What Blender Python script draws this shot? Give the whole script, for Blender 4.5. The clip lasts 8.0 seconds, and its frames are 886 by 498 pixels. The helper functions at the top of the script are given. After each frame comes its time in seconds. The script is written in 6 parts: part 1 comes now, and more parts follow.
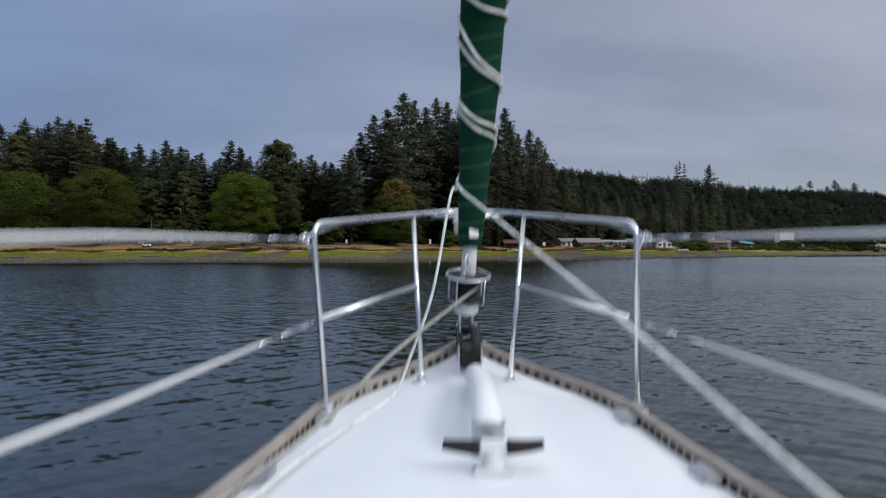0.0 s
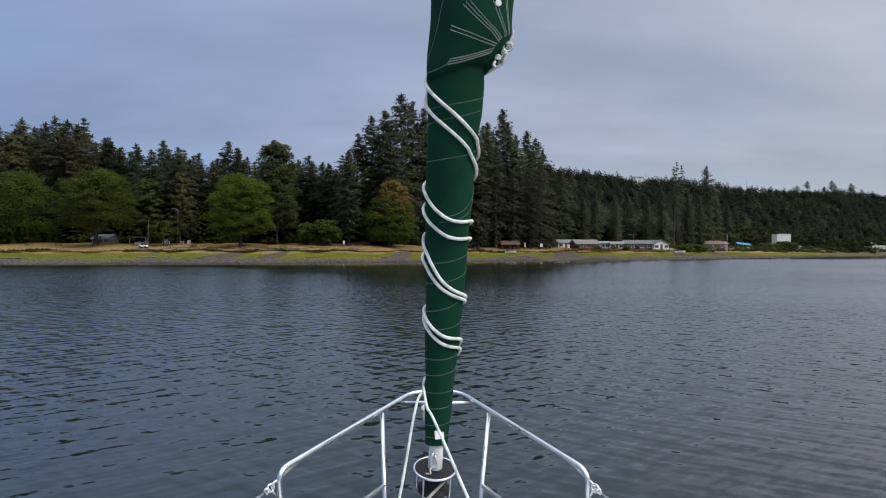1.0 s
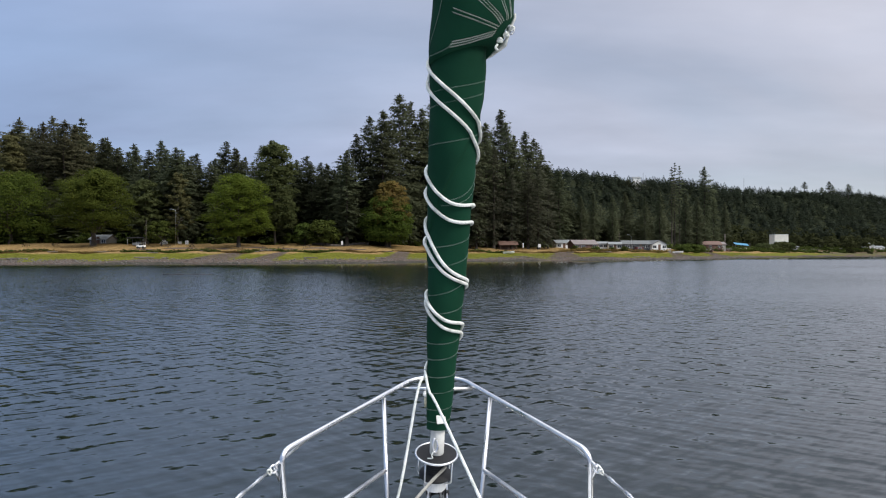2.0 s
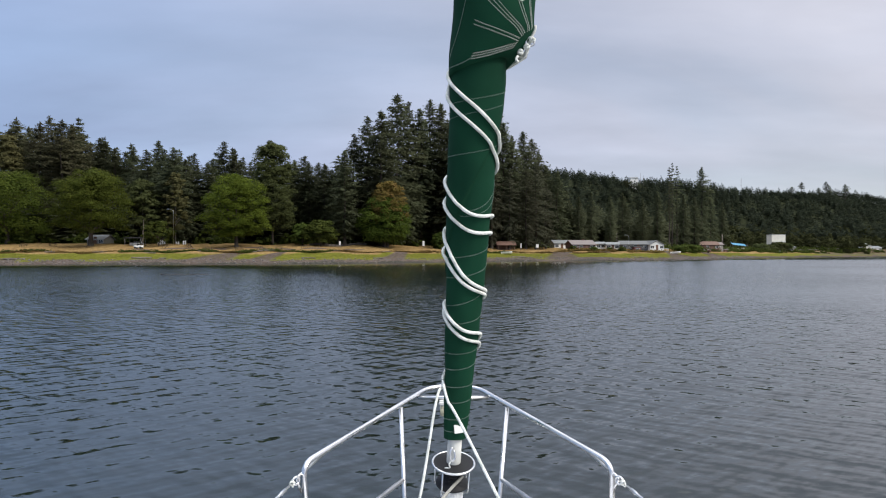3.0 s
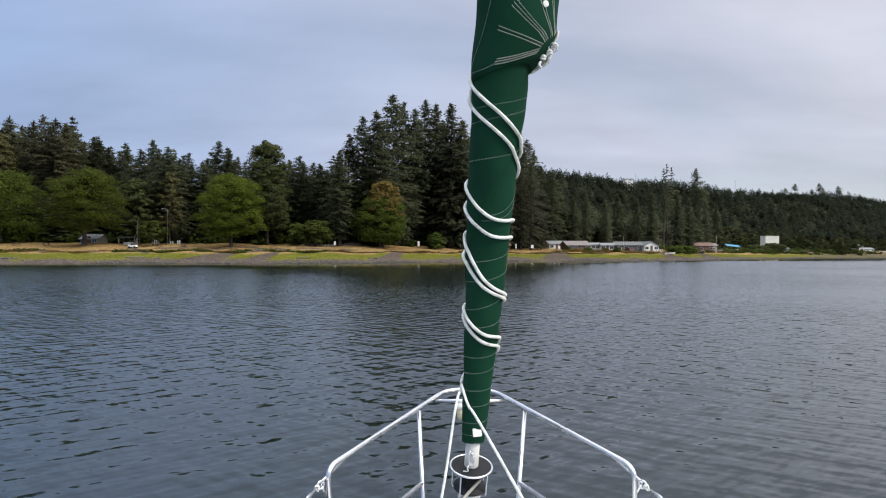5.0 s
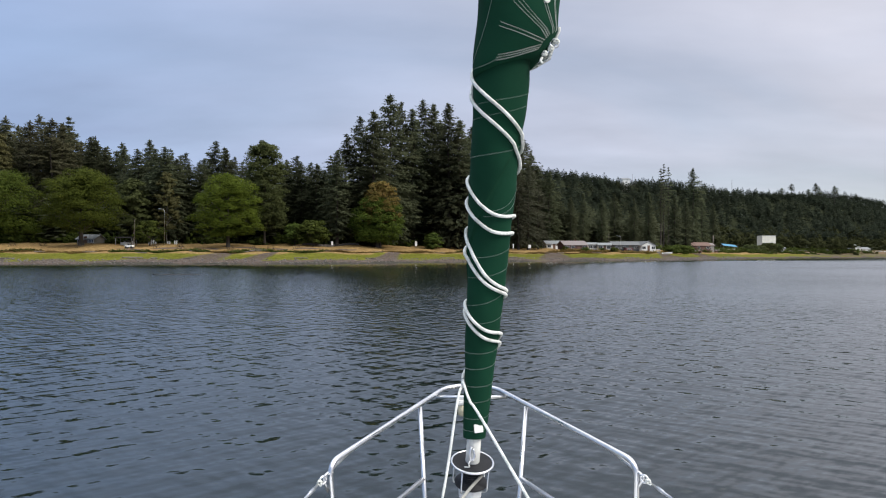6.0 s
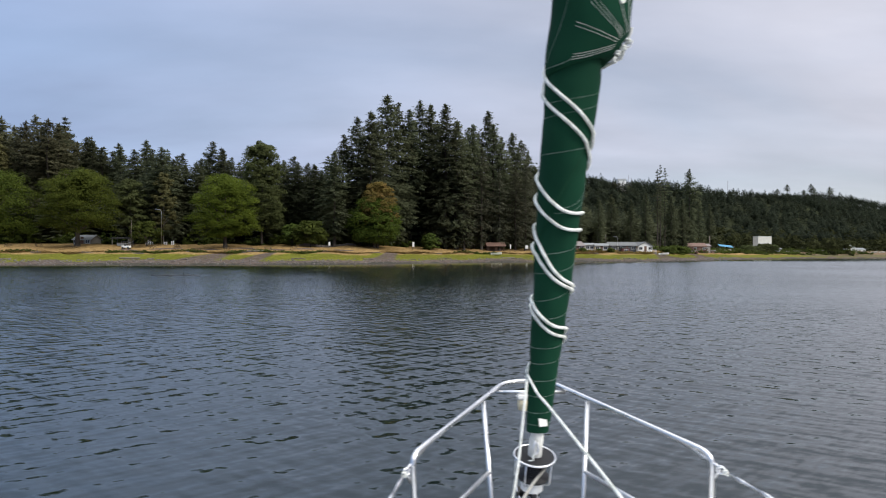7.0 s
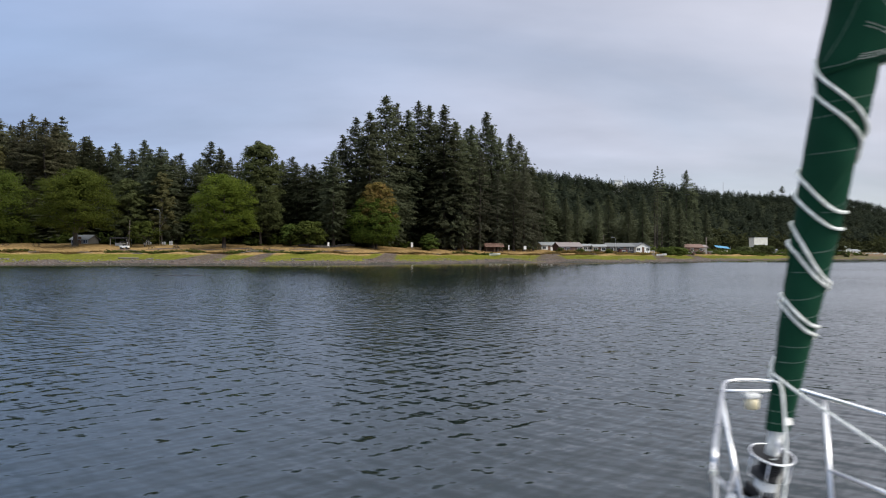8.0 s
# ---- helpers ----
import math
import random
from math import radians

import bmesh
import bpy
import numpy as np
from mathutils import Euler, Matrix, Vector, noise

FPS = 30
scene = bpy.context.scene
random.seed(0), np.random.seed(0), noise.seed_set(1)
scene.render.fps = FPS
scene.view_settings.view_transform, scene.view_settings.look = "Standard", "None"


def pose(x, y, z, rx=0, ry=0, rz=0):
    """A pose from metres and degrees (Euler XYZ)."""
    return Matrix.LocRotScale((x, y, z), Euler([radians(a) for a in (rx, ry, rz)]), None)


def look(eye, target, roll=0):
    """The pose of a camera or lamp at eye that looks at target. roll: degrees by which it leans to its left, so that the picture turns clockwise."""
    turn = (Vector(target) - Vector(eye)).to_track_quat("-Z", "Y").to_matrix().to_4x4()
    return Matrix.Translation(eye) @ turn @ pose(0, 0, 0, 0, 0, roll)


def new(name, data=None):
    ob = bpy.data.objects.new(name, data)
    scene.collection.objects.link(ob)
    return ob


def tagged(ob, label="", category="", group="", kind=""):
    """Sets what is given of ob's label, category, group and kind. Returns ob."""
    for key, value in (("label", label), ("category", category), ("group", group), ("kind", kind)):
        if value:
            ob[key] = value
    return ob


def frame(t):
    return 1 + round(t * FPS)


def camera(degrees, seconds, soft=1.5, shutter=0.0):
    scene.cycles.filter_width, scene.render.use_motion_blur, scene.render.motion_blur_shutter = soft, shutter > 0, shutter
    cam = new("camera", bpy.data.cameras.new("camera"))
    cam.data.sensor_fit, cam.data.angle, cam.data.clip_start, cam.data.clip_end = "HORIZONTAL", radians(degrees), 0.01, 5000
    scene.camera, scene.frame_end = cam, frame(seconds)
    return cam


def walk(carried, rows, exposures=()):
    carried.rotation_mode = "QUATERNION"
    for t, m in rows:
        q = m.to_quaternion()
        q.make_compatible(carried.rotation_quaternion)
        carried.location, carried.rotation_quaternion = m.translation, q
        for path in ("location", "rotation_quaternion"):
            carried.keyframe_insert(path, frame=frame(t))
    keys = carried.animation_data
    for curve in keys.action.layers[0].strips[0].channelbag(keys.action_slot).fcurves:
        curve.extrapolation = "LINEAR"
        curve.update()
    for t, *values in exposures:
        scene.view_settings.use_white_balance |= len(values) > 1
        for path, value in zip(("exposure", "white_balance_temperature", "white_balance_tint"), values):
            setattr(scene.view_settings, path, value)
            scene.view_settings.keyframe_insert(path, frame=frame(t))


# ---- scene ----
cam = camera(68.0, 8.0, soft=1.1, shutter=0.5)
PATH = [
    (0, (0.022, 0.554, 1.64), (0.010, 2.554, 1.654), -0.2),
    (0.2, (0.072, 0.556, 1.913), (0.06, 2.556, 1.925), -0.1),
    (0.4, (0.093, 0.489, 2.189), (0.083, 2.488, 2.199), -0.0),
    (0.5, (0.112, 0.514, 2.295), (0.103, 2.514, 2.306), -0.1),
    (1, (0.153, 0.457, 2.487), (0.148, 2.457, 2.497), -0.0),
    (1.5, (0.156, 0.453, 2.408), (0.154, 2.453, 2.419), -0.0),
    (3, (0.054, 0.449, 2.462), (0.062, 2.449, 2.474), -0.0),
    (3.5, (0.022, 0.44, 2.463), (0.034, 2.44, 2.475), -0.0),
    (4, (-0.008, 0.441, 2.47), (0.008, 2.441, 2.482), 0.0),
    (4.5, (-0.038, 0.442, 2.478), (-0.018, 2.442, 2.491), 0.1),
    (6, (-0.065, 0.439, 2.461), (-0.033, 2.438, 2.474), 0.1),
    (6.5, (-0.136, 0.416, 2.444), (-0.099, 2.416, 2.458), 0.1),
    (7, (-0.36, 0.403, 2.443), (-0.317, 2.402, 2.458), 0.1),
    (7.5, (-0.782, 0.417, 2.445), (-0.733, 2.416, 2.461), 0.1),
    (8, (-1.437, 0.431, 2.432), (-1.380, 2.43, 2.449), 0.2),
]
walk(cam, [(t, look(eye, target, roll)) for t, eye, target, roll in PATH],
     exposures=[(0, -0.15, 6050, 10), (0.5, 0.0, 6100, 10), (1, 0.16, 6200, 10), (1.5, 0.32, 6300, 10), (3, 0.58, 6500, 10), (8, 0.6, 6500, 10)])

# ---- light ----
SUN_TO = Vector((0.72, -0.42, 0.62)).normalized()
world = bpy.data.worlds.new("overcast_sky")
scene.world = world
world.use_nodes = True


def build_sky(w):
    nt = w.node_tree
    nt.nodes.clear()
    n, l = nt.nodes.new, nt.links.new
    out, bg = n("ShaderNodeOutputWorld"), n("ShaderNodeBackground")
    sky = n("ShaderNodeTexSky")
    sky.sky_type = "NISHITA"
    sky.sun_disc = False
    sky.sun_elevation = math.asin(SUN_TO.z)
    sky.sun_rotation = math.atan2(SUN_TO.x, SUN_TO.y)
    sky.air_density, sky.dust_density, sky.ozone_density = 1.0, 1.0, 1.5
    tc = n("ShaderNodeTexCoord")
    sep = n("ShaderNodeSeparateXYZ")
    l(tc.outputs["Generated"], sep.inputs[0])
    # flat cloud deck: direction divided by height
    h = n("ShaderNodeMath"); h.operation = "MAXIMUM"; h.inputs[1].default_value = 0.0
    l(sep.outputs["Z"], h.inputs[0])
    h2 = n("ShaderNodeMath"); h2.operation = "ADD"; h2.inputs[1].default_value = 0.22
    l(h.outputs[0], h2.inputs[0])
    comb = n("ShaderNodeCombineXYZ")
    for ax in ("X", "Y"):
        d = n("ShaderNodeMath"); d.operation = "DIVIDE"
        l(sep.outputs[ax], d.inputs[0]); l(h2.outputs[0], d.inputs[1])
        l(d.outputs[0], comb.inputs[ax])
    mp = n("ShaderNodeMapping")
    mp.inputs["Scale"].default_value = (0.55, 1.0, 1.0)
    mp.inputs["Rotation"].default_value = (0, 0, 0.35)
    mp.inputs["Location"].default_value = (3.3, 1.2, 0)
    l(comb.outputs[0], mp.inputs["Vector"])
    big = n("ShaderNodeTexNoise")
    big.inputs["Scale"].default_value, big.inputs["Detail"].default_value = 0.8, 6.0
    big.inputs["Roughness"].default_value, big.inputs["Distortion"].default_value = 0.5, 0.6
    l(mp.outputs[0], big.inputs["Vector"])
    fac = n("ShaderNodeMapRange")
    fac.inputs["From Min"].default_value, fac.inputs["From Max"].default_value = 0.30, 0.62
    fac.inputs["To Min"].default_value, fac.inputs["To Max"].default_value = 0.6, 1.0
    l(big.outputs["Fac"], fac.inputs["Value"])
    # the cloud is whiter on the sun's side
    dot = n("ShaderNodeVectorMath"); dot.operation = "DOT_PRODUCT"
    l(tc.outputs["Generated"], dot.inputs[0])
    dot.inputs[1].default_value = Vector((0.94, 0.30, 0.12))
    side = n("ShaderNodeMapRange")
    side.inputs["From Min"].default_value, side.inputs["From Max"].default_value = -0.35, 0.75
    l(dot.outputs["Value"], side.inputs["Value"])
    cloud = n("ShaderNodeMix"); cloud.data_type = "RGBA"
    cloud.inputs["A"].default_value = (2.5, 3.45, 5.5, 1)
    cloud.inputs["B"].default_value = (5.0, 5.1, 5.85, 1)
    l(side.outputs[0], cloud.inputs["Factor"])
    fine = n("ShaderNodeTexNoise")
    fine.inputs["Scale"].default_value, fine.inputs["Detail"].default_value = 2.2, 5.0
    l(mp.outputs[0], fine.inputs["Vector"])
    shade = n("ShaderNodeMapRange")
    shade.inputs["From Min"].default_value, shade.inputs["From Max"].default_value = 0.3, 0.7
    shade.inputs["To Min"].default_value, shade.inputs["To Max"].default_value = 0.88, 1.12
    l(fine.outputs["Fac"], shade.inputs["Value"])
    mul = n("ShaderNodeVectorMath"); mul.operation = "SCALE"
    l(cloud.outputs["Result"], mul.inputs[0]); l(shade.outputs[0], mul.inputs["Scale"])
    mix = n("ShaderNodeMix"); mix.data_type = "RGBA"
    l(fac.outputs[0], mix.inputs["Factor"])
    l(sky.outputs[0], mix.inputs["A"]); l(mul.outputs[0], mix.inputs["B"])
    # a cloudy sky is brighter overhead and towards the hidden sun
    glow = n("ShaderNodeVectorMath"); glow.operation = "DOT_PRODUCT"
    l(tc.outputs["Generated"], glow.inputs[0])
    glow.inputs[1].default_value = SUN_TO * 0.22 + Vector((0, 0, 1))
    zen = n("ShaderNodeMapRange")
    zen.inputs["From Min"].default_value, zen.inputs["From Max"].default_value = 0.56, 0.98
    l(glow.outputs["Value"], zen.inputs["Value"])
    top = n("ShaderNodeMix"); top.data_type = "RGBA"
    top.inputs["B"].default_value = (19.0, 19.4, 20.2, 1)
    l(zen.outputs[0], top.inputs["Factor"]); l(mix.outputs["Result"], top.inputs["A"])
    l(top.outputs["Result"], bg.inputs["Color"])
    bg.inputs["Strength"].default_value = 0.085
    l(bg.outputs[0], out.inputs[0])


build_sky(world)
sun_data = bpy.data.lights.new("sun", "SUN")
sun_data.energy, sun_data.angle, sun_data.color = 1.7, radians(16), (1.0, 0.95, 0.87)
sun = new("sun", sun_data)
sun.matrix_world = look(SUN_TO * 60, (0, 0, 0))


# ---- materials ----
def nodes_of(name):
    m = bpy.data.materials.new(name)
    m.use_nodes = True
    return m, m.node_tree, m.node_tree.nodes["Principled BSDF"]


def surface(name, a, b, rough=0.6, metal=0.0, scale=3.0, fine=40.0, bump=0.2, depth=0.01, coords="Object", per_object=0.0,
            rough_var=0.1, spec=0.5):
    """Two colours mixed by coarse and fine noise, with relief and uneven gloss."""
    m, nt, bsdf = nodes_of(name)
    n, l = nt.nodes.new, nt.links.new
    tc = n("ShaderNodeTexCoord")
    n1, n2 = n("ShaderNodeTexNoise"), n("ShaderNodeTexNoise")
    n1.inputs["Scale"].default_value, n1.inputs["Detail"].default_value = scale, 4.0
    n2.inputs["Scale"].default_value, n2.inputs["Detail"].default_value = fine, 3.0
    l(tc.outputs[coords], n1.inputs["Vector"]); l(tc.outputs[coords], n2.inputs["Vector"])
    add = n("ShaderNodeMath"); add.operation = "MULTIPLY_ADD"
    l(n2.outputs["Fac"], add.inputs[0]); add.inputs[1].default_value = 0.5
    l(n1.outputs["Fac"], add.inputs[2])
    mr = n("ShaderNodeMapRange")
    mr.inputs["From Min"].default_value, mr.inputs["From Max"].default_value = 0.45, 1.05
    l(add.outputs[0], mr.inputs["Value"])
    mix = n("ShaderNodeMix"); mix.data_type = "RGBA"
    mix.inputs["A"].default_value, mix.inputs["B"].default_value = (*a, 1), (*b, 1)
    l(mr.outputs[0], mix.inputs["Factor"])
    col = mix.outputs["Result"]
    if per_object:
        oi, hsv = n("ShaderNodeObjectInfo"), n("ShaderNodeHueSaturation")
        v = n("ShaderNodeMapRange")
        v.inputs["To Min"].default_value, v.inputs["To Max"].default_value = 1 - per_object, 1 + per_object
        l(oi.outputs["Random"], v.inputs["Value"]); l(v.outputs[0], hsv.inputs["Value"])
        l(col, hsv.inputs["Color"])
        col = hsv.outputs["Color"]
    l(col, bsdf.inputs["Base Color"])
    rr = n("ShaderNodeMapRange")
    rr.inputs["To Min"].default_value, rr.inputs["To Max"].default_value = max(0.02, rough - rough_var), min(1, rough + rough_var)
    l(n1.outputs["Fac"], rr.inputs["Value"]); l(rr.outputs[0], bsdf.inputs["Roughness"])
    bsdf.inputs["Metallic"].default_value = metal
    bsdf.inputs["Specular IOR Level"].default_value = spec
    if bump:
        bp = n("ShaderNodeBump")
        bp.inputs["Strength"].default_value, bp.inputs["Distance"].default_value = bump, depth
        l(n2.outputs["Fac"], bp.inputs["Height"]); l(bp.outputs[0], bsdf.inputs["Normal"])
    return m


def foliage(name, a, b, c, island=0.5, spread=0.25):
    """Leaves that differ clump by clump and tree by tree."""
    m, nt, bsdf = nodes_of(name)
    n, l = nt.nodes.new, nt.links.new
    geo, oi = n("ShaderNodeNewGeometry"), n("ShaderNodeObjectInfo")
    ramp = n("ShaderNodeValToRGB")
    a, b, c = (tuple(v * 1.4 for v in q) for q in (a, b, c))
    ramp.color_ramp.elements[0].color, ramp.color_ramp.elements[1].color = (*a, 1), (*c, 1)
    e = ramp.color_ramp.elements.new(0.55)
    e.color = (*b, 1)
    tc, ns = n("ShaderNodeTexCoord"), n("ShaderNodeTexNoise")
    ns.inputs["Scale"].default_value, ns.inputs["Detail"].default_value = 0.35, 3.0
    l(tc.outputs["Object"], ns.inputs["Vector"])
    k = n("ShaderNodeMath"); k.operation = "MULTIPLY_ADD"
    l(geo.outputs["Random Per Island"], k.inputs[0]); k.inputs[1].default_value = 0.5 * island
    sub = n("ShaderNodeMath"); sub.operation = "SUBTRACT"; sub.inputs[1].default_value = 0.25 * island
    l(ns.outputs["Fac"], k.inputs[2]); l(k.outputs[0], sub.inputs[0])
    l(sub.outputs[0], ramp.inputs["Fac"])
    hsv, v, hu = n("ShaderNodeHueSaturation"), n("ShaderNodeMapRange"), n("ShaderNodeMapRange")
    v.inputs["To Min"].default_value, v.inputs["To Max"].default_value = 1 - spread, 1 + spread
    hu.inputs["To Min"].default_value, hu.inputs["To Max"].default_value = 0.485, 0.512
    l(oi.outputs["Random"], v.inputs["Value"]); l(oi.outputs["Random"], hu.inputs["Value"])
    l(v.outputs[0], hsv.inputs["Value"]); l(hu.outputs[0], hsv.inputs["Hue"])
    l(ramp.outputs["Color"], hsv.inputs["Color"]); l(hsv.outputs["Color"], bsdf.inputs["Base Color"])
    bsdf.inputs["Roughness"].default_value = 0.8
    bsdf.inputs["Specular IOR Level"].default_value = 0.06
    # light that passes through the leaves
    thin, both = n("ShaderNodeBsdfTranslucent"), n("ShaderNodeMixShader")
    both.inputs[0].default_value = 0.5
    l(hsv.outputs["Color"], thin.inputs["Color"])
    l(bsdf.outputs[0], both.inputs[1]); l(thin.outputs[0], both.inputs[2])
    l(both.outputs[0], nt.nodes["Material Output"].inputs["Surface"])
    return m


def water_material():
    m, nt, bsdf = nodes_of("sea_water")
    n, l = nt.nodes.new, nt.links.new
    bsdf.inputs["Base Color"].default_value = (0.007, 0.013, 0.012, 1)
    bsdf.inputs["Roughness"].default_value = 0.06
    bsdf.inputs["IOR"].default_value = 1.64
    tc = n("ShaderNodeTexCoord")
    total = None
    # crossing trains of wavelets as slopes of the surface: length, heading, steepness
    trains = [(lam, turn, 0.0, amp) for lam, turn, amp in ((0.95, 0.42, 0.044), (0.66, -0.58, 0.060), (0.46, 0.74, 0.074), (0.37, -0.80, 0.074),
                                                          (0.22, 0.58, 0.056), (0.17, -0.66, 0.054))]
    # and uneven ripples: length across the crests, heading, stretch along the crests, steepness
    trains += [(0.55, -0.2, 0.40, 0.08), (0.13, 0.66, 0.32, 0.18), (0.105, -0.70, 0.32, 0.18), (0.05, 0.1, 0.40, 0.14)]
    for lam, turn, stretch, amp in trains:
        rot = n("ShaderNodeMapping")
        rot.inputs["Rotation"].default_value = (0, 0, turn)
        l(tc.outputs["Object"], rot.inputs["Vector"])
        if stretch:
            t, mp = n("ShaderNodeTexNoise"), n("ShaderNodeMapping")
            t.inputs["Scale"].default_value, t.inputs["Detail"].default_value = 1.0, 1.0
            t.inputs["Roughness"].default_value, t.inputs["Distortion"].default_value = 0.6, 0.2
            mp.inputs["Scale"].default_value = (stretch / lam, 1 / lam, 1)
            mp.inputs["Location"].default_value = (lam * 7, turn * 31, lam)
            l(rot.outputs[0], mp.inputs["Vector"]); l(mp.outputs[0], t.inputs["Vector"])
            push = (0.6 * amp, amp, 0)
        else:
            t = n("ShaderNodeTexWave")
            t.wave_type, t.bands_direction, t.wave_profile = "BANDS", "Y", "SIN"
            t.inputs["Scale"].default_value = 0.314 / lam
            t.inputs["Distortion"].default_value, t.inputs["Detail"].default_value = 4.5, 1.5
            t.inputs["Detail Scale"].default_value = 1.1
            l(rot.outputs[0], t.inputs["Vector"])
            push = (math.sin(turn) * amp, math.cos(turn) * amp, 0)
        c = n("ShaderNodeVectorMath"); c.operation = "SUBTRACT"; c.inputs[1].default_value = (0.5, 0.5, 0.5)
        k = n("ShaderNodeVectorMath"); k.operation = "MULTIPLY"
        k.inputs[1].default_value = push
        l(t.outputs["Color"], c.inputs[0]); l(c.outputs[0], k.inputs[0])
        if total is None:
            total = k
        else:
            a = n("ShaderNodeVectorMath"); a.operation = "ADD"
            l(total.outputs[0], a.inputs[0]); l(k.outputs[0], a.inputs[1])
            total = a
    ruffle = n("ShaderNodeAttribute"); ruffle.attribute_name = "ruffle"
    l(ruffle.outputs["Fac"], bsdf.inputs["Roughness"])
    # wind patches, and calmer water under the shore
    patch = n("ShaderNodeTexNoise")
    patch.inputs["Scale"].default_value, patch.inputs["Detail"].default_value = 0.04, 3.0
    l(tc.outputs["Object"], patch.inputs["Vector"])
    pr = n("ShaderNodeMapRange")
    pr.inputs["From Min"].default_value, pr.inputs["From Max"].default_value = 0.35, 0.65
    pr.inputs["To Min"].default_value, pr.inputs["To Max"].default_value = 0.7, 1.25
    l(patch.outputs["Fac"], pr.inputs["Value"])
    calm = n("ShaderNodeAttribute"); calm.attribute_name = "fetch"
    k = n("ShaderNodeMath"); k.operation = "MULTIPLY"
    l(pr.outputs[0], k.inputs[0]); l(calm.outputs["Fac"], k.inputs[1])
    sc = n("ShaderNodeVectorMath"); sc.operation = "SCALE"
    l(total.outputs[0], sc.inputs[0]); l(k.outputs[0], sc.inputs["Scale"])
    geo = n("ShaderNodeNewGeometry")
    flank, tilt = n("ShaderNodeAttribute"), n("ShaderNodeCombineXYZ"); flank.attribute_name = "flank"
    neg = n("ShaderNodeMath"); neg.operation = "MULTIPLY"; neg.inputs[1].default_value = -1.0
    l(flank.outputs["Fac"], neg.inputs[0]); l(neg.outputs[0], tilt.inputs["Y"])
    both = n("ShaderNodeVectorMath"); both.operation = "ADD"
    l(sc.outputs[0], both.inputs[0]); l(tilt.outputs[0], both.inputs[1])
    add = n("ShaderNodeVectorMath"); add.operation = "ADD"
    l(geo.outputs["Normal"], add.inputs[0]); l(both.outputs[0], add.inputs[1])
    nm = n("ShaderNodeVectorMath"); nm.operation = "NORMALIZE"
    l(add.outputs[0], nm.inputs[0]); l(nm.outputs[0], bsdf.inputs["Normal"])
    return m


def ground_material():
    """Stones at the tide line, marsh grass, dry meadow, forest floor."""
    m, nt, bsdf = nodes_of("shore_ground")
    n, l = nt.nodes.new, nt.links.new
    tc, geo = n("ShaderNodeTexCoord"), n("ShaderNodeNewGeometry")
    sep = n("ShaderNodeSeparateXYZ")
    l(geo.outputs["Position"], sep.inputs[0])
    warp = n("ShaderNodeTexNoise"); warp.inputs["Scale"].default_value, warp.inputs["Detail"].default_value = 0.07, 4.0
    grain = n("ShaderNodeTexNoise"); grain.inputs["Scale"].default_value, grain.inputs["Detail"].default_value = 1.2, 5.0
    for t in (warp, grain):
        l(tc.outputs["Object"], t.inputs["Vector"])
    w = n("ShaderNodeMath"); w.operation = "MULTIPLY_ADD"; w.inputs[1].default_value = 2.2
    l(warp.outputs["Fac"], w.inputs[0]); l(sep.outputs["Z"], w.inputs[2])
    zz = n("ShaderNodeMath"); zz.operation = "SUBTRACT"; zz.inputs[1].default_value = 1.1
    l(w.outputs[0], zz.inputs[0])

    def pair(ca, cb):
        mx = n("ShaderNodeMix"); mx.data_type = "RGBA"
        mx.inputs["A"].default_value, mx.inputs["B"].default_value = (*ca, 1), (*cb, 1)
        gr = n("ShaderNodeMapRange"); gr.inputs["From Min"].default_value, gr.inputs["From Max"].default_value = 0.35, 0.65
        l(grain.outputs["Fac"], gr.inputs["Value"]); l(gr.outputs[0], mx.inputs["Factor"])
        return mx.outputs["Result"]

    def step(lo, hi, below, above):
        s = n("ShaderNodeMapRange")
        s.inputs["From Min"].default_value, s.inputs["From Max"].default_value = lo, hi
        l(zz.outputs[0], s.inputs["Value"])
        mx = n("ShaderNodeMix"); mx.data_type = "RGBA"
        l(s.outputs[0], mx.inputs["Factor"]); l(below, mx.inputs["A"]); l(above, mx.inputs["B"])
        return mx.outputs["Result"]

    wet = pair((0.035, 0.035, 0.028), (0.06, 0.055, 0.045))
    stones = pair((0.060, 0.046, 0.038), (0.120, 0.094, 0.080))
    marsh = pair((0.078, 0.084, 0.013), (0.138, 0.136, 0.022))
    dry = pair((0.165, 0.106, 0.046), (0.29, 0.194, 0.080))
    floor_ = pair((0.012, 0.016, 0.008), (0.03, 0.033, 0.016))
    col = step(0.15, 0.35, wet, stones)
    col = step(0.72, 0.92, col, marsh)
    col = step(2.2, 2.5, col, dry)
    wash = n("ShaderNodeAttribute"); wash.attribute_name = "wash"
    cut = n("ShaderNodeMapRange"); cut.inputs["From Min"].default_value, cut.inputs["From Max"].default_value = 0.35, 0.55
    wadd = n("ShaderNodeMath"); wadd.operation = "MULTIPLY"
    wn = n("ShaderNodeMapRange"); wn.inputs["To Min"].default_value, wn.inputs["To Max"].default_value = 0.4, 1.5
    l(grain.outputs["Fac"], wn.inputs["Value"])
    l(wash.outputs["Fac"], wadd.inputs[0]); l(wn.outputs[0], wadd.inputs[1])
    l(wadd.outputs[0], cut.inputs["Value"])
    wmix = n("ShaderNodeMix"); wmix.data_type = "RGBA"
    l(cut.outputs[0], wmix.inputs["Factor"]); l(col, wmix.inputs["A"]); l(stones, wmix.inputs["B"])
    col = wmix.outputs["Result"]
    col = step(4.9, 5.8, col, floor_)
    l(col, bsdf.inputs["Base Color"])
    bsdf.inputs["Roughness"].default_value = 0.9
    bsdf.inputs["Specular IOR Level"].default_value = 0.02
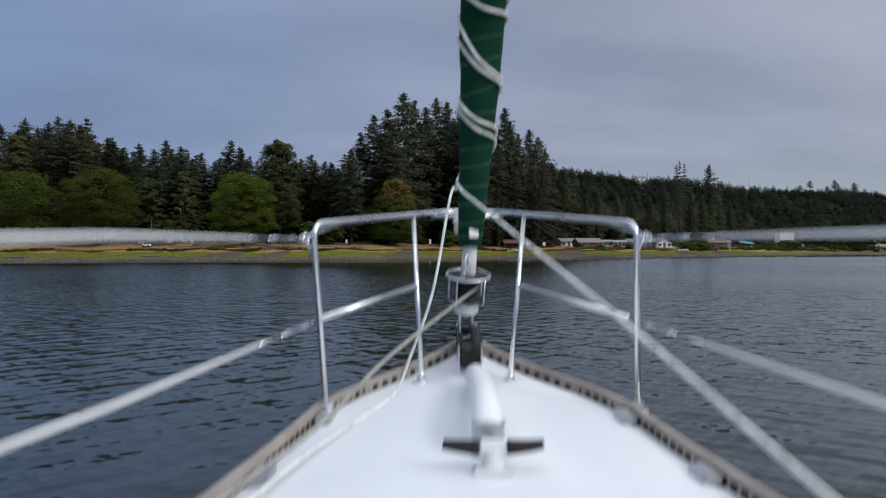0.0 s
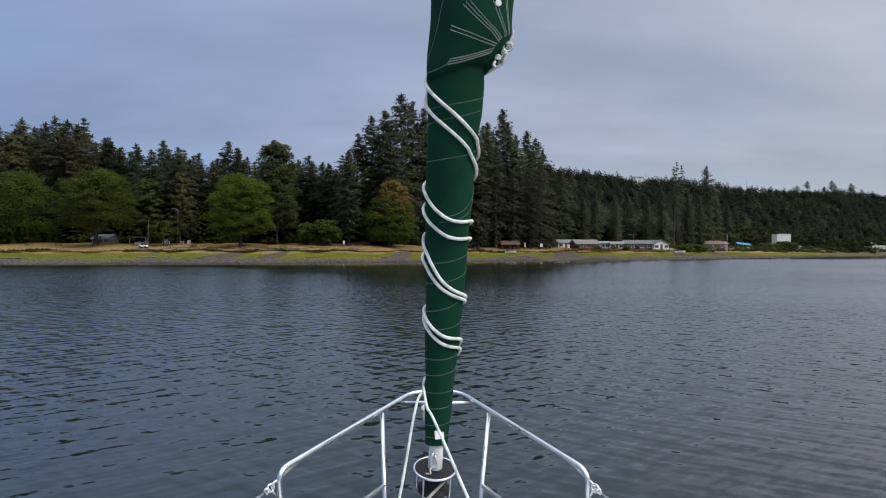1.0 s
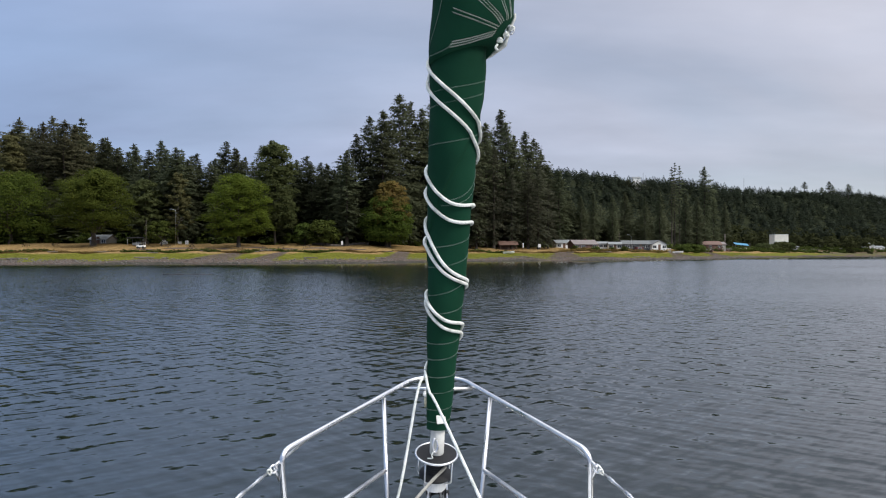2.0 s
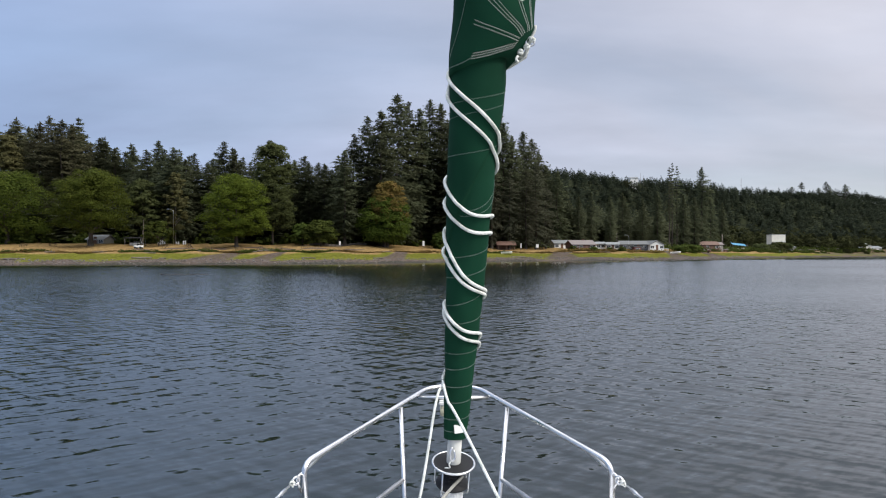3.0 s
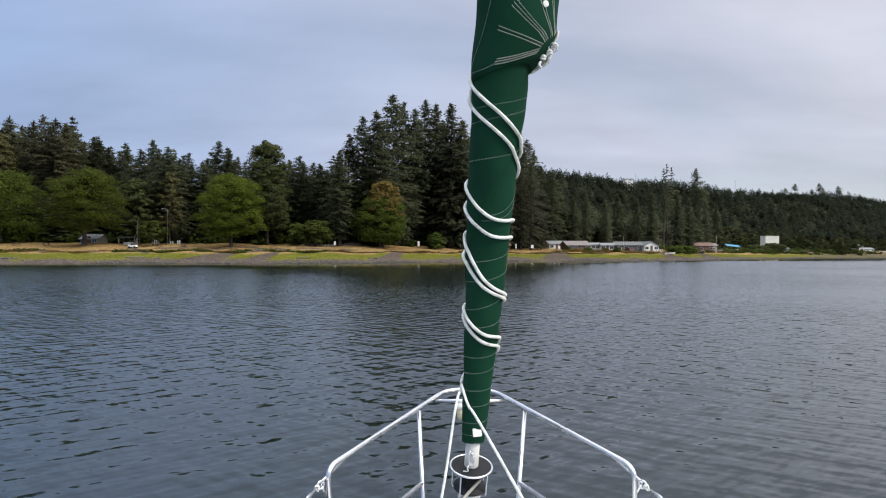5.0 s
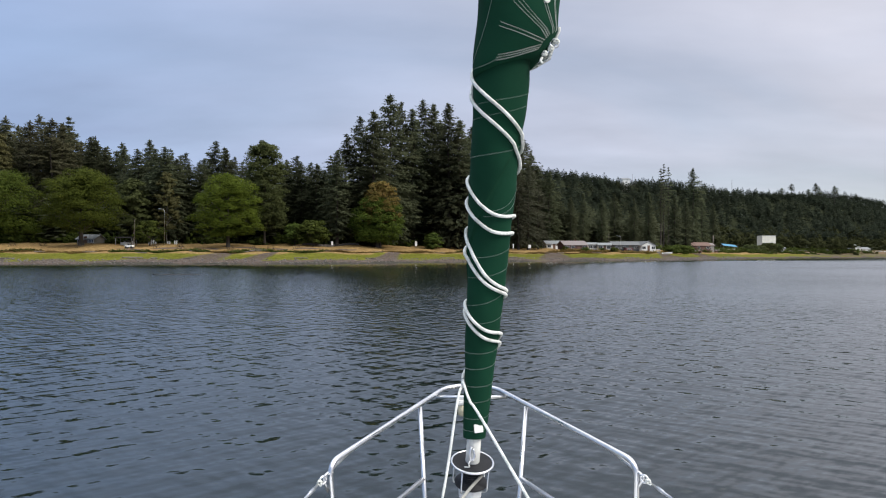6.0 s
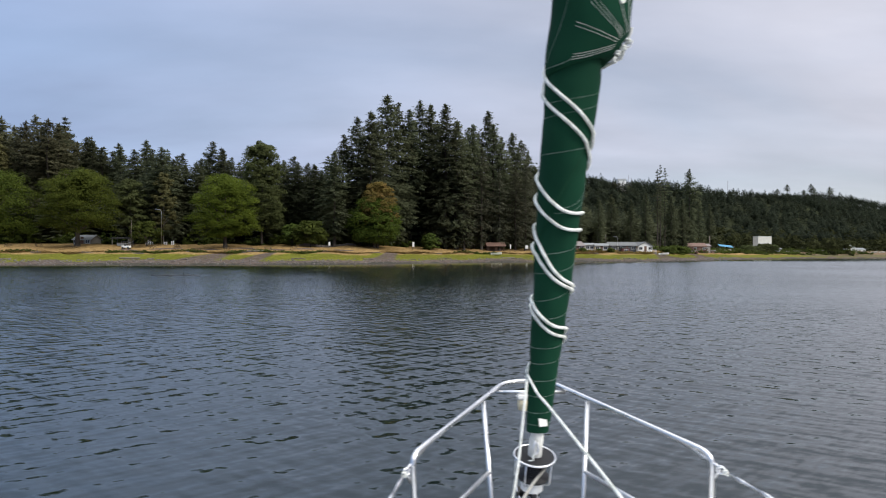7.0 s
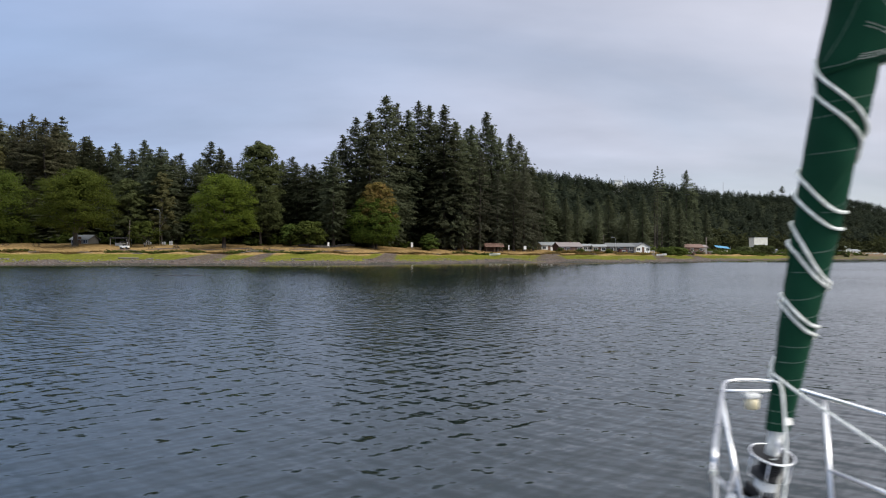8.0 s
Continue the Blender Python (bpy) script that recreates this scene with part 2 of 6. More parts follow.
    bp = n("ShaderNodeBump"); bp.inputs["Strength"].default_value, bp.inputs["Distance"].default_value = 0.7, 0.25
    l(grain.outputs["Fac"], bp.inputs["Height"]); l(bp.outputs[0], bsdf.inputs["Normal"])
    return m


def rope_material():
    m, nt, bsdf = nodes_of("braided_rope")
    n, l = nt.nodes.new, nt.links.new
    tc = n("ShaderNodeTexCoord")
    vo = n("ShaderNodeTexVoronoi"); vo.inputs["Scale"].default_value = 130.0
    ns = n("ShaderNodeTexNoise"); ns.inputs["Scale"].default_value, ns.inputs["Detail"].default_value = 22.0, 3.0
    for t in (vo, ns):
        l(tc.outputs["Object"], t.inputs["Vector"])
    mx = n("ShaderNodeMix"); mx.data_type = "RGBA"
    mx.inputs["A"].default_value, mx.inputs["B"].default_value = (0.50, 0.52, 0.47, 1), (0.80, 0.81, 0.77, 1)
    mr = n("ShaderNodeMapRange"); mr.inputs["From Min"].default_value, mr.inputs["From Max"].default_value = 0.3, 0.6
    l(ns.outputs["Fac"], mr.inputs["Value"]); l(mr.outputs[0], mx.inputs["Factor"])
    l(mx.outputs["Result"], bsdf.inputs["Base Color"])
    bsdf.inputs["Roughness"].default_value = 0.8
    bp = n("ShaderNodeBump"); bp.inputs["Strength"].default_value, bp.inputs["Distance"].default_value = 0.6, 0.004
    l(vo.outputs["Distance"], bp.inputs["Height"]); l(bp.outputs[0], bsdf.inputs["Normal"])
    return m


WATER = water_material()
GROUND = ground_material()
ROPE = rope_material()
STEEL = surface("stainless_steel", (0.70, 0.70, 0.71), (0.88, 0.88, 0.88), 0.30, 1.0, 9, 60, 0.14, 0.002, rough_var=0.14)
SAILCLOTH = surface("green_canvas", (0.004, 0.033, 0.017), (0.008, 0.051, 0.027), 0.85, 0, 5, 420, 0.25, 0.001, spec=0.12)
THREAD = surface("pale_thread", (0.13, 0.19, 0.16), (0.25, 0.31, 0.27), 0.8, 0, 30, 300, 0)
WEBBING = surface("white_webbing", (0.62, 0.62, 0.58), (0.78, 0.78, 0.74), 0.8, 0, 30, 300, 0.3, 0.001)
GELCOAT = surface("white_gelcoat", (0.64, 0.65, 0.67), (0.75, 0.76, 0.77), 0.4, 0, 2, 160, 0.08, 0.001)
TEAK = surface("weathered_teak", (0.20, 0.165, 0.135), (0.36, 0.32, 0.28), 0.75, 0, 8, 90, 0.4, 0.003)
STEM_DARK = surface("stem_bronze", (0.03, 0.024, 0.02), (0.07, 0.058, 0.05), 0.6, 0, 8, 90, 0.3, 0.002)
GREY_ROPE = surface("grey_line", (0.22, 0.215, 0.19), (0.40, 0.39, 0.35), 0.85, 0, 20, 160, 0.5, 0.002)
BLACK = surface("black_plastic", (0.010, 0.010, 0.011), (0.024, 0.024, 0.026), 0.62, 0, 12, 200, 0.1, 0.001, spec=0.3)
ALUMINIUM = surface("cast_aluminium", (0.45, 0.46, 0.47), (0.60, 0.61, 0.62), 0.4, 0.9, 14, 160, 0.15, 0.001)
VINYL = surface("white_vinyl", (0.70, 0.71, 0.70), (0.80, 0.80, 0.79), 0.4, 0, 10, 100, 0.05, 0.001)
BARK = surface("bark", (0.026, 0.020, 0.015), (0.065, 0.052, 0.040), 0.9, 0, 1.2, 8, 0.8, 0.06)
PALE_BARK = surface("grey_bark", (0.10, 0.085, 0.07), (0.19, 0.17, 0.145), 0.9, 0, 1.2, 8, 0.8, 0.06)
FIR = foliage("fir_needles", (0.048, 0.056, 0.031), (0.066, 0.074, 0.041), (0.090, 0.096, 0.056), 0.35)
FIR_WARM = foliage("olive_fir_needles", (0.055, 0.057, 0.031), (0.079, 0.078, 0.043), (0.115, 0.108, 0.062), 0.35)
FIR_PALE = foliage("lichen_fir_needles", (0.042, 0.047, 0.030), (0.064, 0.066, 0.043), (0.105, 0.100, 0.070), 0.4)
# the far hills' aerial haze is put into the needle colour as a bluish tint
FAR_FIR = foliage("haze_tinted_fir_needles", (0.020, 0.026, 0.018), (0.027, 0.034, 0.022), (0.036, 0.043, 0.028), 0.3)
FAR_LEAF = foliage("far_broad_leaves", (0.026, 0.031, 0.013), (0.038, 0.044, 0.017), (0.056, 0.060, 0.024), 0.3)
MAPLE = foliage("maple_leaves", (0.036, 0.055, 0.010), (0.070, 0.098, 0.014), (0.130, 0.155, 0.024), 0.6, 0.06)
MAPLE_DEEP = foliage("deep_green_maple_leaves", (0.027, 0.040, 0.008), (0.050, 0.068, 0.012), (0.105, 0.122, 0.020), 0.6, 0.06)
COTTONWOOD = foliage("cottonwood_leaves", (0.036, 0.047, 0.018), (0.058, 0.072, 0.027), (0.095, 0.108, 0.042), 0.4, 0.06)
MAPLE_DARK = foliage("shaded_maple_leaves", (0.028, 0.040, 0.010), (0.052, 0.068, 0.015), (0.095, 0.110, 0.025))
AUTUMN = foliage("turning_maple_leaves", (0.075, 0.088, 0.016), (0.150, 0.118, 0.034), (0.260, 0.158, 0.062))
ALDER = foliage("alder_leaves", (0.036, 0.046, 0.016), (0.066, 0.078, 0.030), (0.105, 0.118, 0.048))
BROWN_LEAF = foliage("dry_leaves", (0.0425, 0.0408, 0.0170), (0.0723, 0.0663, 0.0298), (0.1020, 0.0892, 0.0425))
REEDS = foliage("dry_reed_blades", (0.085, 0.062, 0.022), (0.145, 0.098, 0.034), (0.21, 0.145, 0.050))


# ---- building helpers ----
def mesh_object(name, verts, faces, material, parent=None, label="", smooth=False):
    me = bpy.data.meshes.new(name)
    me.from_pydata([tuple(v) for v in verts], [], faces)
    me.update()
    me.materials.append(material)
    if smooth:
        me.shade_smooth()
    ob = new(name, me)
    if parent:
        ob.parent = parent
    if label:
        tagged(ob, label)
    return ob


def part(name, bm, material, parent=None, label="", smooth=False):
    me = bpy.data.meshes.new(name)
    bmesh.ops.recalc_face_normals(bm, faces=bm.faces)
    bm.to_mesh(me)
    bm.free()
    me.materials.append(material)
    if smooth:
        me.shade_smooth()
    ob = new(name, me)
    if parent:
        ob.parent = parent
    if label:
        tagged(ob, label)
    return ob


def thing(name, label, category, group="", kind="", at=(0, 0, 0)):
    ob = new(name)
    ob.empty_display_size = 0.1
    ob.location = at
    return tagged(ob, label, category, group, kind)


def curve_points(points, steps=6):
    """A smooth line through the points (Catmull-Rom)."""
    p = [Vector(q) for q in points]
    if len(p) < 3:
        return p
    p = [2 * p[0] - p[1]] + p + [2 * p[-1] - p[-2]]
    out = []
    for i in range(1, len(p) - 2):
        for k in range(steps):
            t = k / steps
            a, b, c, d = p[i - 1], p[i], p[i + 1], p[i + 2]
            out.append(0.5 * (2 * b + (c - a) * t + (2 * a - 5 * b + 4 * c - d) * t * t + (3 * b - a - 3 * c + d) * t ** 3))
    out.append(p[-2])
    return out


def rounded(points, radius, steps=5):
    """A polyline whose corners are rounded off."""
    p = [Vector(q) for q in points]
    out = [p[0]]
    for i in range(1, len(p) - 1):
        a, b, c = p[i - 1], p[i], p[i + 1]
        r = min(radius, (a - b).length * 0.49, (c - b).length * 0.49)
        u, v = b + (a - b).normalized() * r, b + (c - b).normalized() * r
        for k in range(steps + 1):
            t = k / steps
            out.append(u * (1 - t) ** 2 + b * 2 * t * (1 - t) + v * t * t)
    out.append(p[-1])
    return out


def tube_into(bm, pts, radius, sides=10, closed=False):
    """Sweeps a circle along a line; radius is a number or one for each point."""
    pts = [Vector(q) for q in pts]
    rad = radius if isinstance(radius, (list, tuple)) else [radius] * len(pts)
    rings, up = [], None
    for i, q in enumerate(pts):
        a = pts[i - 1] if i else (pts[-1] if closed else pts[0])
        b = pts[(i + 1) % len(pts)] if (closed or i < len(pts) - 1) else pts[i]
        t = (b - a).normalized()
        if up is None:
            up = Vector((0, 0, 1)) if abs(t.z) < 0.9 else Vector((1, 0, 0))
        n1 = (up - t * up.dot(t)).normalized()
        up = n1
        n2 = t.cross(n1)
        rings.append([bm.verts.new(q + (n1 * math.cos(2 * math.pi * k / sides) + n2 * math.sin(2 * math.pi * k / sides)) * rad[i])
                      for k in range(sides)])
    for i in range(len(rings) - (0 if closed else 1)):
        r, s = rings[i], rings[(i + 1) % len(rings)]
        for k in range(sides):
            bm.faces.new((r[k], r[(k + 1) % sides], s[(k + 1) % sides], s[k]))
    if not closed:
        bm.faces.new(rings[0])
        bm.faces.new(rings[-1])


def tube(name, pts, radius, material, parent=None, label="", sides=10, closed=False):
    bm = bmesh.new()
    tube_into(bm, pts, radius, sides, closed)
    return part(name, bm, material, parent, label, True)


def lathe_into(bm, profile, m, sides=32):
    """Turns (radius, height) pairs round the local z axis of the pose m."""
    rings = [[bm.verts.new(m @ Vector((r * math.cos(2 * math.pi * k / sides), r * math.sin(2 * math.pi * k / sides), z)))
              for k in range(sides)] for r, z in profile]
    for a, b in zip(rings, rings[1:]):
        for k in range(sides):
            bm.faces.new((a[k], a[(k + 1) % sides], b[(k + 1) % sides], b[k]))
    bm.faces.new(rings[0])
    bm.faces.new(rings[-1])


def box_into(bm, size, m, bevel=0.0):
    made = bmesh.ops.create_cube(bm, size=1.0)["verts"]
    for v in made:
        v.co = m @ Vector((v.co.x * size[0], v.co.y * size[1], v.co.z * size[2]))
    if bevel:
        edges = list({e for v in made for e in v.link_edges})
        bmesh.ops.bevel(bm, geom=edges, offset=bevel, segments=2, affect="EDGES")


def box(name, size, m, material, parent=None, label="", bevel=0.0):
    bm = bmesh.new()
    box_into(bm, size, m, bevel)
    return part(name, bm, material, parent, label)


# ---- water and ground ----
SHORE_X = (-4500, -1500, -500, -200, -91, -46, -22, -3, 31, 57, 80, 115, 150, 205, 320, 500, 900, 1500, 4500)
SHORE_Y = (1500, 520, 210, 140, 137, 144, 153, 174, 203, 207, 221, 266, 315, 372, 455, 560, 860, 1420, 3800)


def shore(x):
    x = np.asarray(x, float)
    base = sum(np.interp(x + d, SHORE_X, SHORE_Y) for d in (-9, -4.5, 0, 4.5, 9)) / 5
    return base + 1.3 * np.sin(x * 0.11 + 1) + 0.8 * np.sin(x * 0.37) + 0.4 * np.sin(x * 0.93 + 2)


def land(x, y):
    """Height of the ground."""
    x, y = np.asarray(x, float), np.asarray(y, float)
    s = y - shore(x)
    z = np.interp(s, (-400, -60, 0, 7, 20, 50, 110, 400), (-9, -3, 0, 0.95, 2.35, 4.7, 7.5, 14))
    u = np.clip((s - 90) / 380, 0, 1)
    u = u * u * (3 - 2 * u)
    z = z + u * (66 * np.exp(-((x - 200) / 330) ** 2) + 84 * np.exp(-((x - 760) / 330) ** 2) + 20 * np.exp(-((x + 500) / 500) ** 2))
    ok = np.clip((s - 2) / 20, 0, 1)
    return z + ok * (0.18 * np.sin(x * 0.31 + y * 0.2) + 0.12 * np.sin(x * 0.83 - y * 0.51)) + ok * np.clip(s / 400, 0, 1) * 5 * (np.sin(x / 47 + 1) * np.sin(y / 61))


def grid_faces(rows, cols, wrap=False):
    i = np.arange(rows - 1)[:, None] * cols
    j = np.arange(cols if wrap else cols - 1)[None, :]
    k = (j + 1) % cols
    return np.stack([i + j, i + k, i + cols + k, i + cols + j], -1).reshape(-1, 4)


def fast_mesh(name, verts, faces, material, smooth=False):
    me = bpy.data.meshes.new(name)
    verts, faces = np.asarray(verts, np.float32), np.asarray(faces, np.int32)
    me.vertices.add(len(verts))
    me.vertices.foreach_set("co", verts.ravel())
    k = faces.shape[1]
    me.loops.add(faces.size)
    me.loops.foreach_set("vertex_index", faces.ravel())
    me.polygons.add(len(faces))
    me.polygons.foreach_set("loop_start", np.arange(0, faces.size, k, dtype=np.int32))
    me.update(calc_edges=True)
    me.materials.append(material)
    if smooth:
        me.shade_smooth()
    return me


def leafy_mesh(name, verts, corners, material, normals):
    """Loose leaves that are shaded along the normals of the mass they belong to; every leaf turns its face outwards."""
    v = np.asarray(verts, np.float32).reshape(-1, corners, 3)
    nr = np.asarray(normals, np.float32).reshape(-1, corners, 3)
    face = np.cross(v[:, 1] - v[:, 0], v[:, 2] - v[:, 0])
    back = (face * nr.mean(1)).sum(1) < 0
    v[back], nr[back] = v[back][:, ::-1], nr[back][:, ::-1]
    nr /= np.linalg.norm(nr, axis=2, keepdims=True) + 1e-9
    me = fast_mesh(name, v.reshape(-1, 3), np.arange(len(v) * corners).reshape(-1, corners), material, True)
    me.normals_split_custom_set_from_vertices(nr.reshape(-1, 3))
    return me


def build_ground():
    xs = np.concatenate([[-4500, -3000, -2000, -1400, -900], np.arange(-600, -150, 15), np.arange(-150, 190, 1.5),
                         np.arange(190, 700, 12), [800, 1000, 1400, 2000, 3000, 4500]])
    ss = np.concatenate([[-900, -400, -200, -100, -40, -15, -5], np.arange(-2, 62, 0.8), np.arange(62, 130, 4),
                         np.arange(130, 700, 14), [800, 1000, 1500, 2200, 3000]])
    x, s = np.meshgrid(xs, ss)
    y = shore(x) + s
    z = land(x, y)
    z = np.where(s < -50, -6.0, z)
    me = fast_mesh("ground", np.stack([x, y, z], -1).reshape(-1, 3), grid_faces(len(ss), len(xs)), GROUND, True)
    # gravel washes that cut through the marsh grass
    wash = sum(np.exp(-((x - cx - 0.12 * (s - 12)) / (wd * (1.6 - s / 22))) ** 2) for cx, wd in ((-53, 4.0), (-41.5, 2.6), (-12, 3.0), (40, 5.0), (88, 6.0), (118, 7.0)))
    wash = np.where((s > 3) & (s < 26), wash, 0) + np.where((x > 200) & (s > 6) & (s < 60), np.clip((x - 225) / 30, 0, 0.5), 0)
    # the park's gravel road
    wash = wash + np.where((x > -84) & (x < -22), np.exp(-((s - 36.5 - 1.2 * np.sin(x * 0.09)) / 1.6) ** 2), 0)
    at = me.attributes.new("wash", "FLOAT", "POINT")
    at.data.foreach_set("value", np.clip(wash, 0, 1).astype(np.float32).ravel())
    ob = new("ground", me)
    tagged(ob, "stony beach with green marsh grass and dry yellow meadow", "ground", kind="structure")


def build_water():
    rng = np.random.default_rng(4)
    front = np.linspace(radians(-48), radians(48), 300)
    back = np.linspace(radians(48), radians(312), 90)[1:-1]
    ang = np.concatenate([front, back])
    rad = np.concatenate([[0.02, 2.0], np.geomspace(4.5, 36, 240), np.geomspace(36, 120, 70)[1:], np.geomspace(120, 4600, 40)[1:]])
    a, r = np.meshgrid(ang, rad)
    x, y = r * np.sin(a), r * np.cos(a)
    z = np.zeros_like(x)
    step = np.maximum(np.gradient(rad)[:, None] * np.ones_like(a), r * 0.0056)
    for i in range(44):
        lam = float(0.11 * 2.0 ** (i * 2.5 / 43))
        th = (0.45 if i % 2 else -0.5) + rng.normal(0, 0.3)
        k = 2 * np.pi / lam
        amp = 0.0035 * (0.3 / lam) ** 0.3 * lam / (2 * np.pi) * rng.uniform(0.6, 1.4)
        fade = np.clip((lam / step - 2.5) / 3, 0, 1)
        warp = 0.4 * np.sin(x * 0.7 / lam ** 0.5 + i) + 0.4 * np.sin(y * 0.6 + 2.1 * i)
        p = k * (x * np.sin(th) + y * np.cos(th)) + rng.uniform(0, 6.28) + warp
        z += fade * amp * (np.sin(p) + 0.25 * np.sin(2 * p + 0.6))
    z[np.abs(a) > radians(48.01)] = 0
    z *= np.clip((shore(x) - y) / 25, 0.15, 1)
    me = fast_mesh("water", np.stack([x, y, z], -1).reshape(-1, 3), grid_faces(len(rad), len(ang), True), WATER, True)
    # ripples die out in the lee of the shore, farthest under the tall stand and in the inner bay
    lee = 24 + 150 * np.exp(-((x - 8) / 30) ** 2) + 200 * np.clip((x - 95) / 80, 0, 1)
    fetch = np.clip(0.10 + (np.maximum(shore(x) - y - 2, 0) / lee) ** 1.3, 0.10, 1)
    slope = 0.085 * fetch
    graze = 0.8 * slope / (2.45 / np.maximum(r, 1) + 0.8 * slope)
    for key, value in (("fetch", fetch * (0.85 + 0.6 * (1 - graze) ** 4)), ("ruffle", 0.10 - 0.02 * np.clip((r - 8) / 40, 0, 1)),
                       # over a long reach the near flanks of the wavelets hide the far ones
                       ("flank", 1.55 * slope * graze)):
        at = me.attributes.new(key, "FLOAT", "POINT")
        at.data.foreach_set("value", value.astype(np.float32).ravel())
    tagged(new("water", me), "dark grey-blue rippled sea water", "water", kind="structure")


build_ground()
build_water()


# ---- trees ----
def tufts(base, way, length, width, rng):
    """Narrow triangles from base along way; arrays of many at once."""
    side = np.cross(way, rng.normal(size=way.shape))
    side /= np.linalg.norm(side, axis=1, keepdims=True) + 1e-9
    tip = base + way * length[:, None]
    mid = base + way * (length * 0.35)[:, None]
    return np.stack([mid + side * width[:, None], tip, mid - side * width[:, None], base], 1).reshape(-1, 3)


def needles(base, way, length, width, rng):
    """The same as single triangles that hang a little."""
    side = np.cross(way, np.array([0, 0, 1.0]) + rng.normal(0, 0.5, way.shape))
    side /= np.linalg.norm(side, axis=1, keepdims=True) + 1e-9
    tip = base + way * length[:, None]
    tip[:, 2] -= length * 0.12
    return np.stack([base + side * width[:, None], tip, base - side * width[:, None]], 1).reshape(-1, 3)


def conifer_crown(seed, h=30.0, wide=0.16, bare=0.1, ragged=0.35, step=0.40, slope=0.34, fine=1.0, size=1.0):
    """Whorls of drooping boughs set with short triangles of needles; gives their corners and normals."""
    rng = np.random.default_rng(seed)
    base, way, length, out = [], [], [], []
    z = h * bare
    while z < h * 0.995:
        f = (z / h - bare) / (1 - bare)
        reach = min(slope * 1.55 * (h - z) ** 0.90 + 0.15, h * wide * (0.8 + 0.2 * f)) * min(1, 0.65 + f * 2.5)
        gap = 1 + ragged * 0.35 * math.sin(z * 2.1 + seed) + ragged * 0.3 * math.sin(z * 4.3 + 2 * seed)
        for _ in range(rng.integers(5, 8) if f < 0.6 else 7):
            az = rng.uniform(0, 6.283)
            lean = 1 + 0.25 * math.sin(az + seed) * math.sin(z * 0.35 + seed)
            ln = reach * rng.uniform(1 - ragged * 0.9, 1.12) * gap * lean
            rise = 0.62 * f - 0.34 + rng.normal(0, 0.09)
            d = np.array([math.cos(az), math.sin(az), rise])
            nodes = np.arange(0.25 if ln > 1.2 else 0.05, 1.02, 0.54 / max(ln, 0.4) / fine)
            q = np.repeat(nodes, 5)
            m = len(q)
            c = np.array([0, 0, z]) + d * (ln * q)[:, None]
            c[:, 2] -= 0.13 * ln * q * q
            t = az + rng.normal(0, 0.75, m)
            w = np.stack([np.cos(t), np.sin(t), rise - 0.1 + rng.normal(0, 0.25, m)], 1)
            base.append(c + rng.normal(0, 1, (m, 3)) * np.array([0.24, 0.24, 0.11]))
            way.append(w / np.linalg.norm(w, axis=1, keepdims=True))
            length.append(rng.uniform(0.34, 0.76, m) * (1 - 0.2 * f) * size)
            # boughs face outwards and up
            o = np.stack([np.cos(az) * (0.6 + 0.4 * q), np.sin(az) * (0.6 + 0.4 * q), 0.55 - 0.15 * q], 1)
            out.append(o + rng.normal(0, 0.22, (m, 3)))
        z += step * rng.uniform(0.7, 1.3)
    tip = rng.normal(0, 0.25, (12, 3)) + np.array([0, 0, 1])
    base.append(np.stack([np.zeros(12), np.zeros(12), h - 1.4 * rng.random(12)], 1)); way.append(tip); length.append(np.full(12, 0.5)); out.append(tip)
    base, way, length, out = (np.concatenate(v) for v in (base, way, length, out))
    return needles(base, way, length, length * rng.uniform(0.24, 0.44, len(length)), rng), np.repeat(out, 3, 0)


def trunk_mesh(name, h, r, material, seed, limbs=0, limb_z=(0.25, 0.6), limb_len=0.2):
    rng = random.Random(seed)
    bm = bmesh.new()
    pts = [Vector((math.sin(k * 1.3 + seed) * 0.012 * h * k / 8, math.cos(k * 1.7 + seed) * 0.012 * h * k / 8, h * k / 8)) for k in range(9)]
    rr = [r * (1.35 if k == 0 else 1 - 0.95 * k / 8) for k in range(9)]
    pts[0].z = -0.5
    tube_into(bm, pts, [max(q, 0.03) for q in rr], 8)
    for _ in range(limbs):
        z = h * rng.uniform(*limb_z)
        az, ln = rng.uniform(0, 6.28), h * limb_len * rng.uniform(0.7, 1.2)
        a = Vector((0, 0, z))
        b = a + Vector((math.cos(az) * ln * 0.5, math.sin(az) * ln * 0.5, ln * 0.45))
        c = b + Vector((math.cos(az + 0.3) * ln * 0.5, math.sin(az + 0.3) * ln * 0.5, ln * 0.3))
        tube_into(bm, [a, b, c], [r * 0.5, r * 0.32, r * 0.1], 6)
    me = bpy.data.meshes.new(name)
    bm.to_mesh(me)
    bm.free()
    me.materials.append(material)
    me.shade_smooth()
    return me


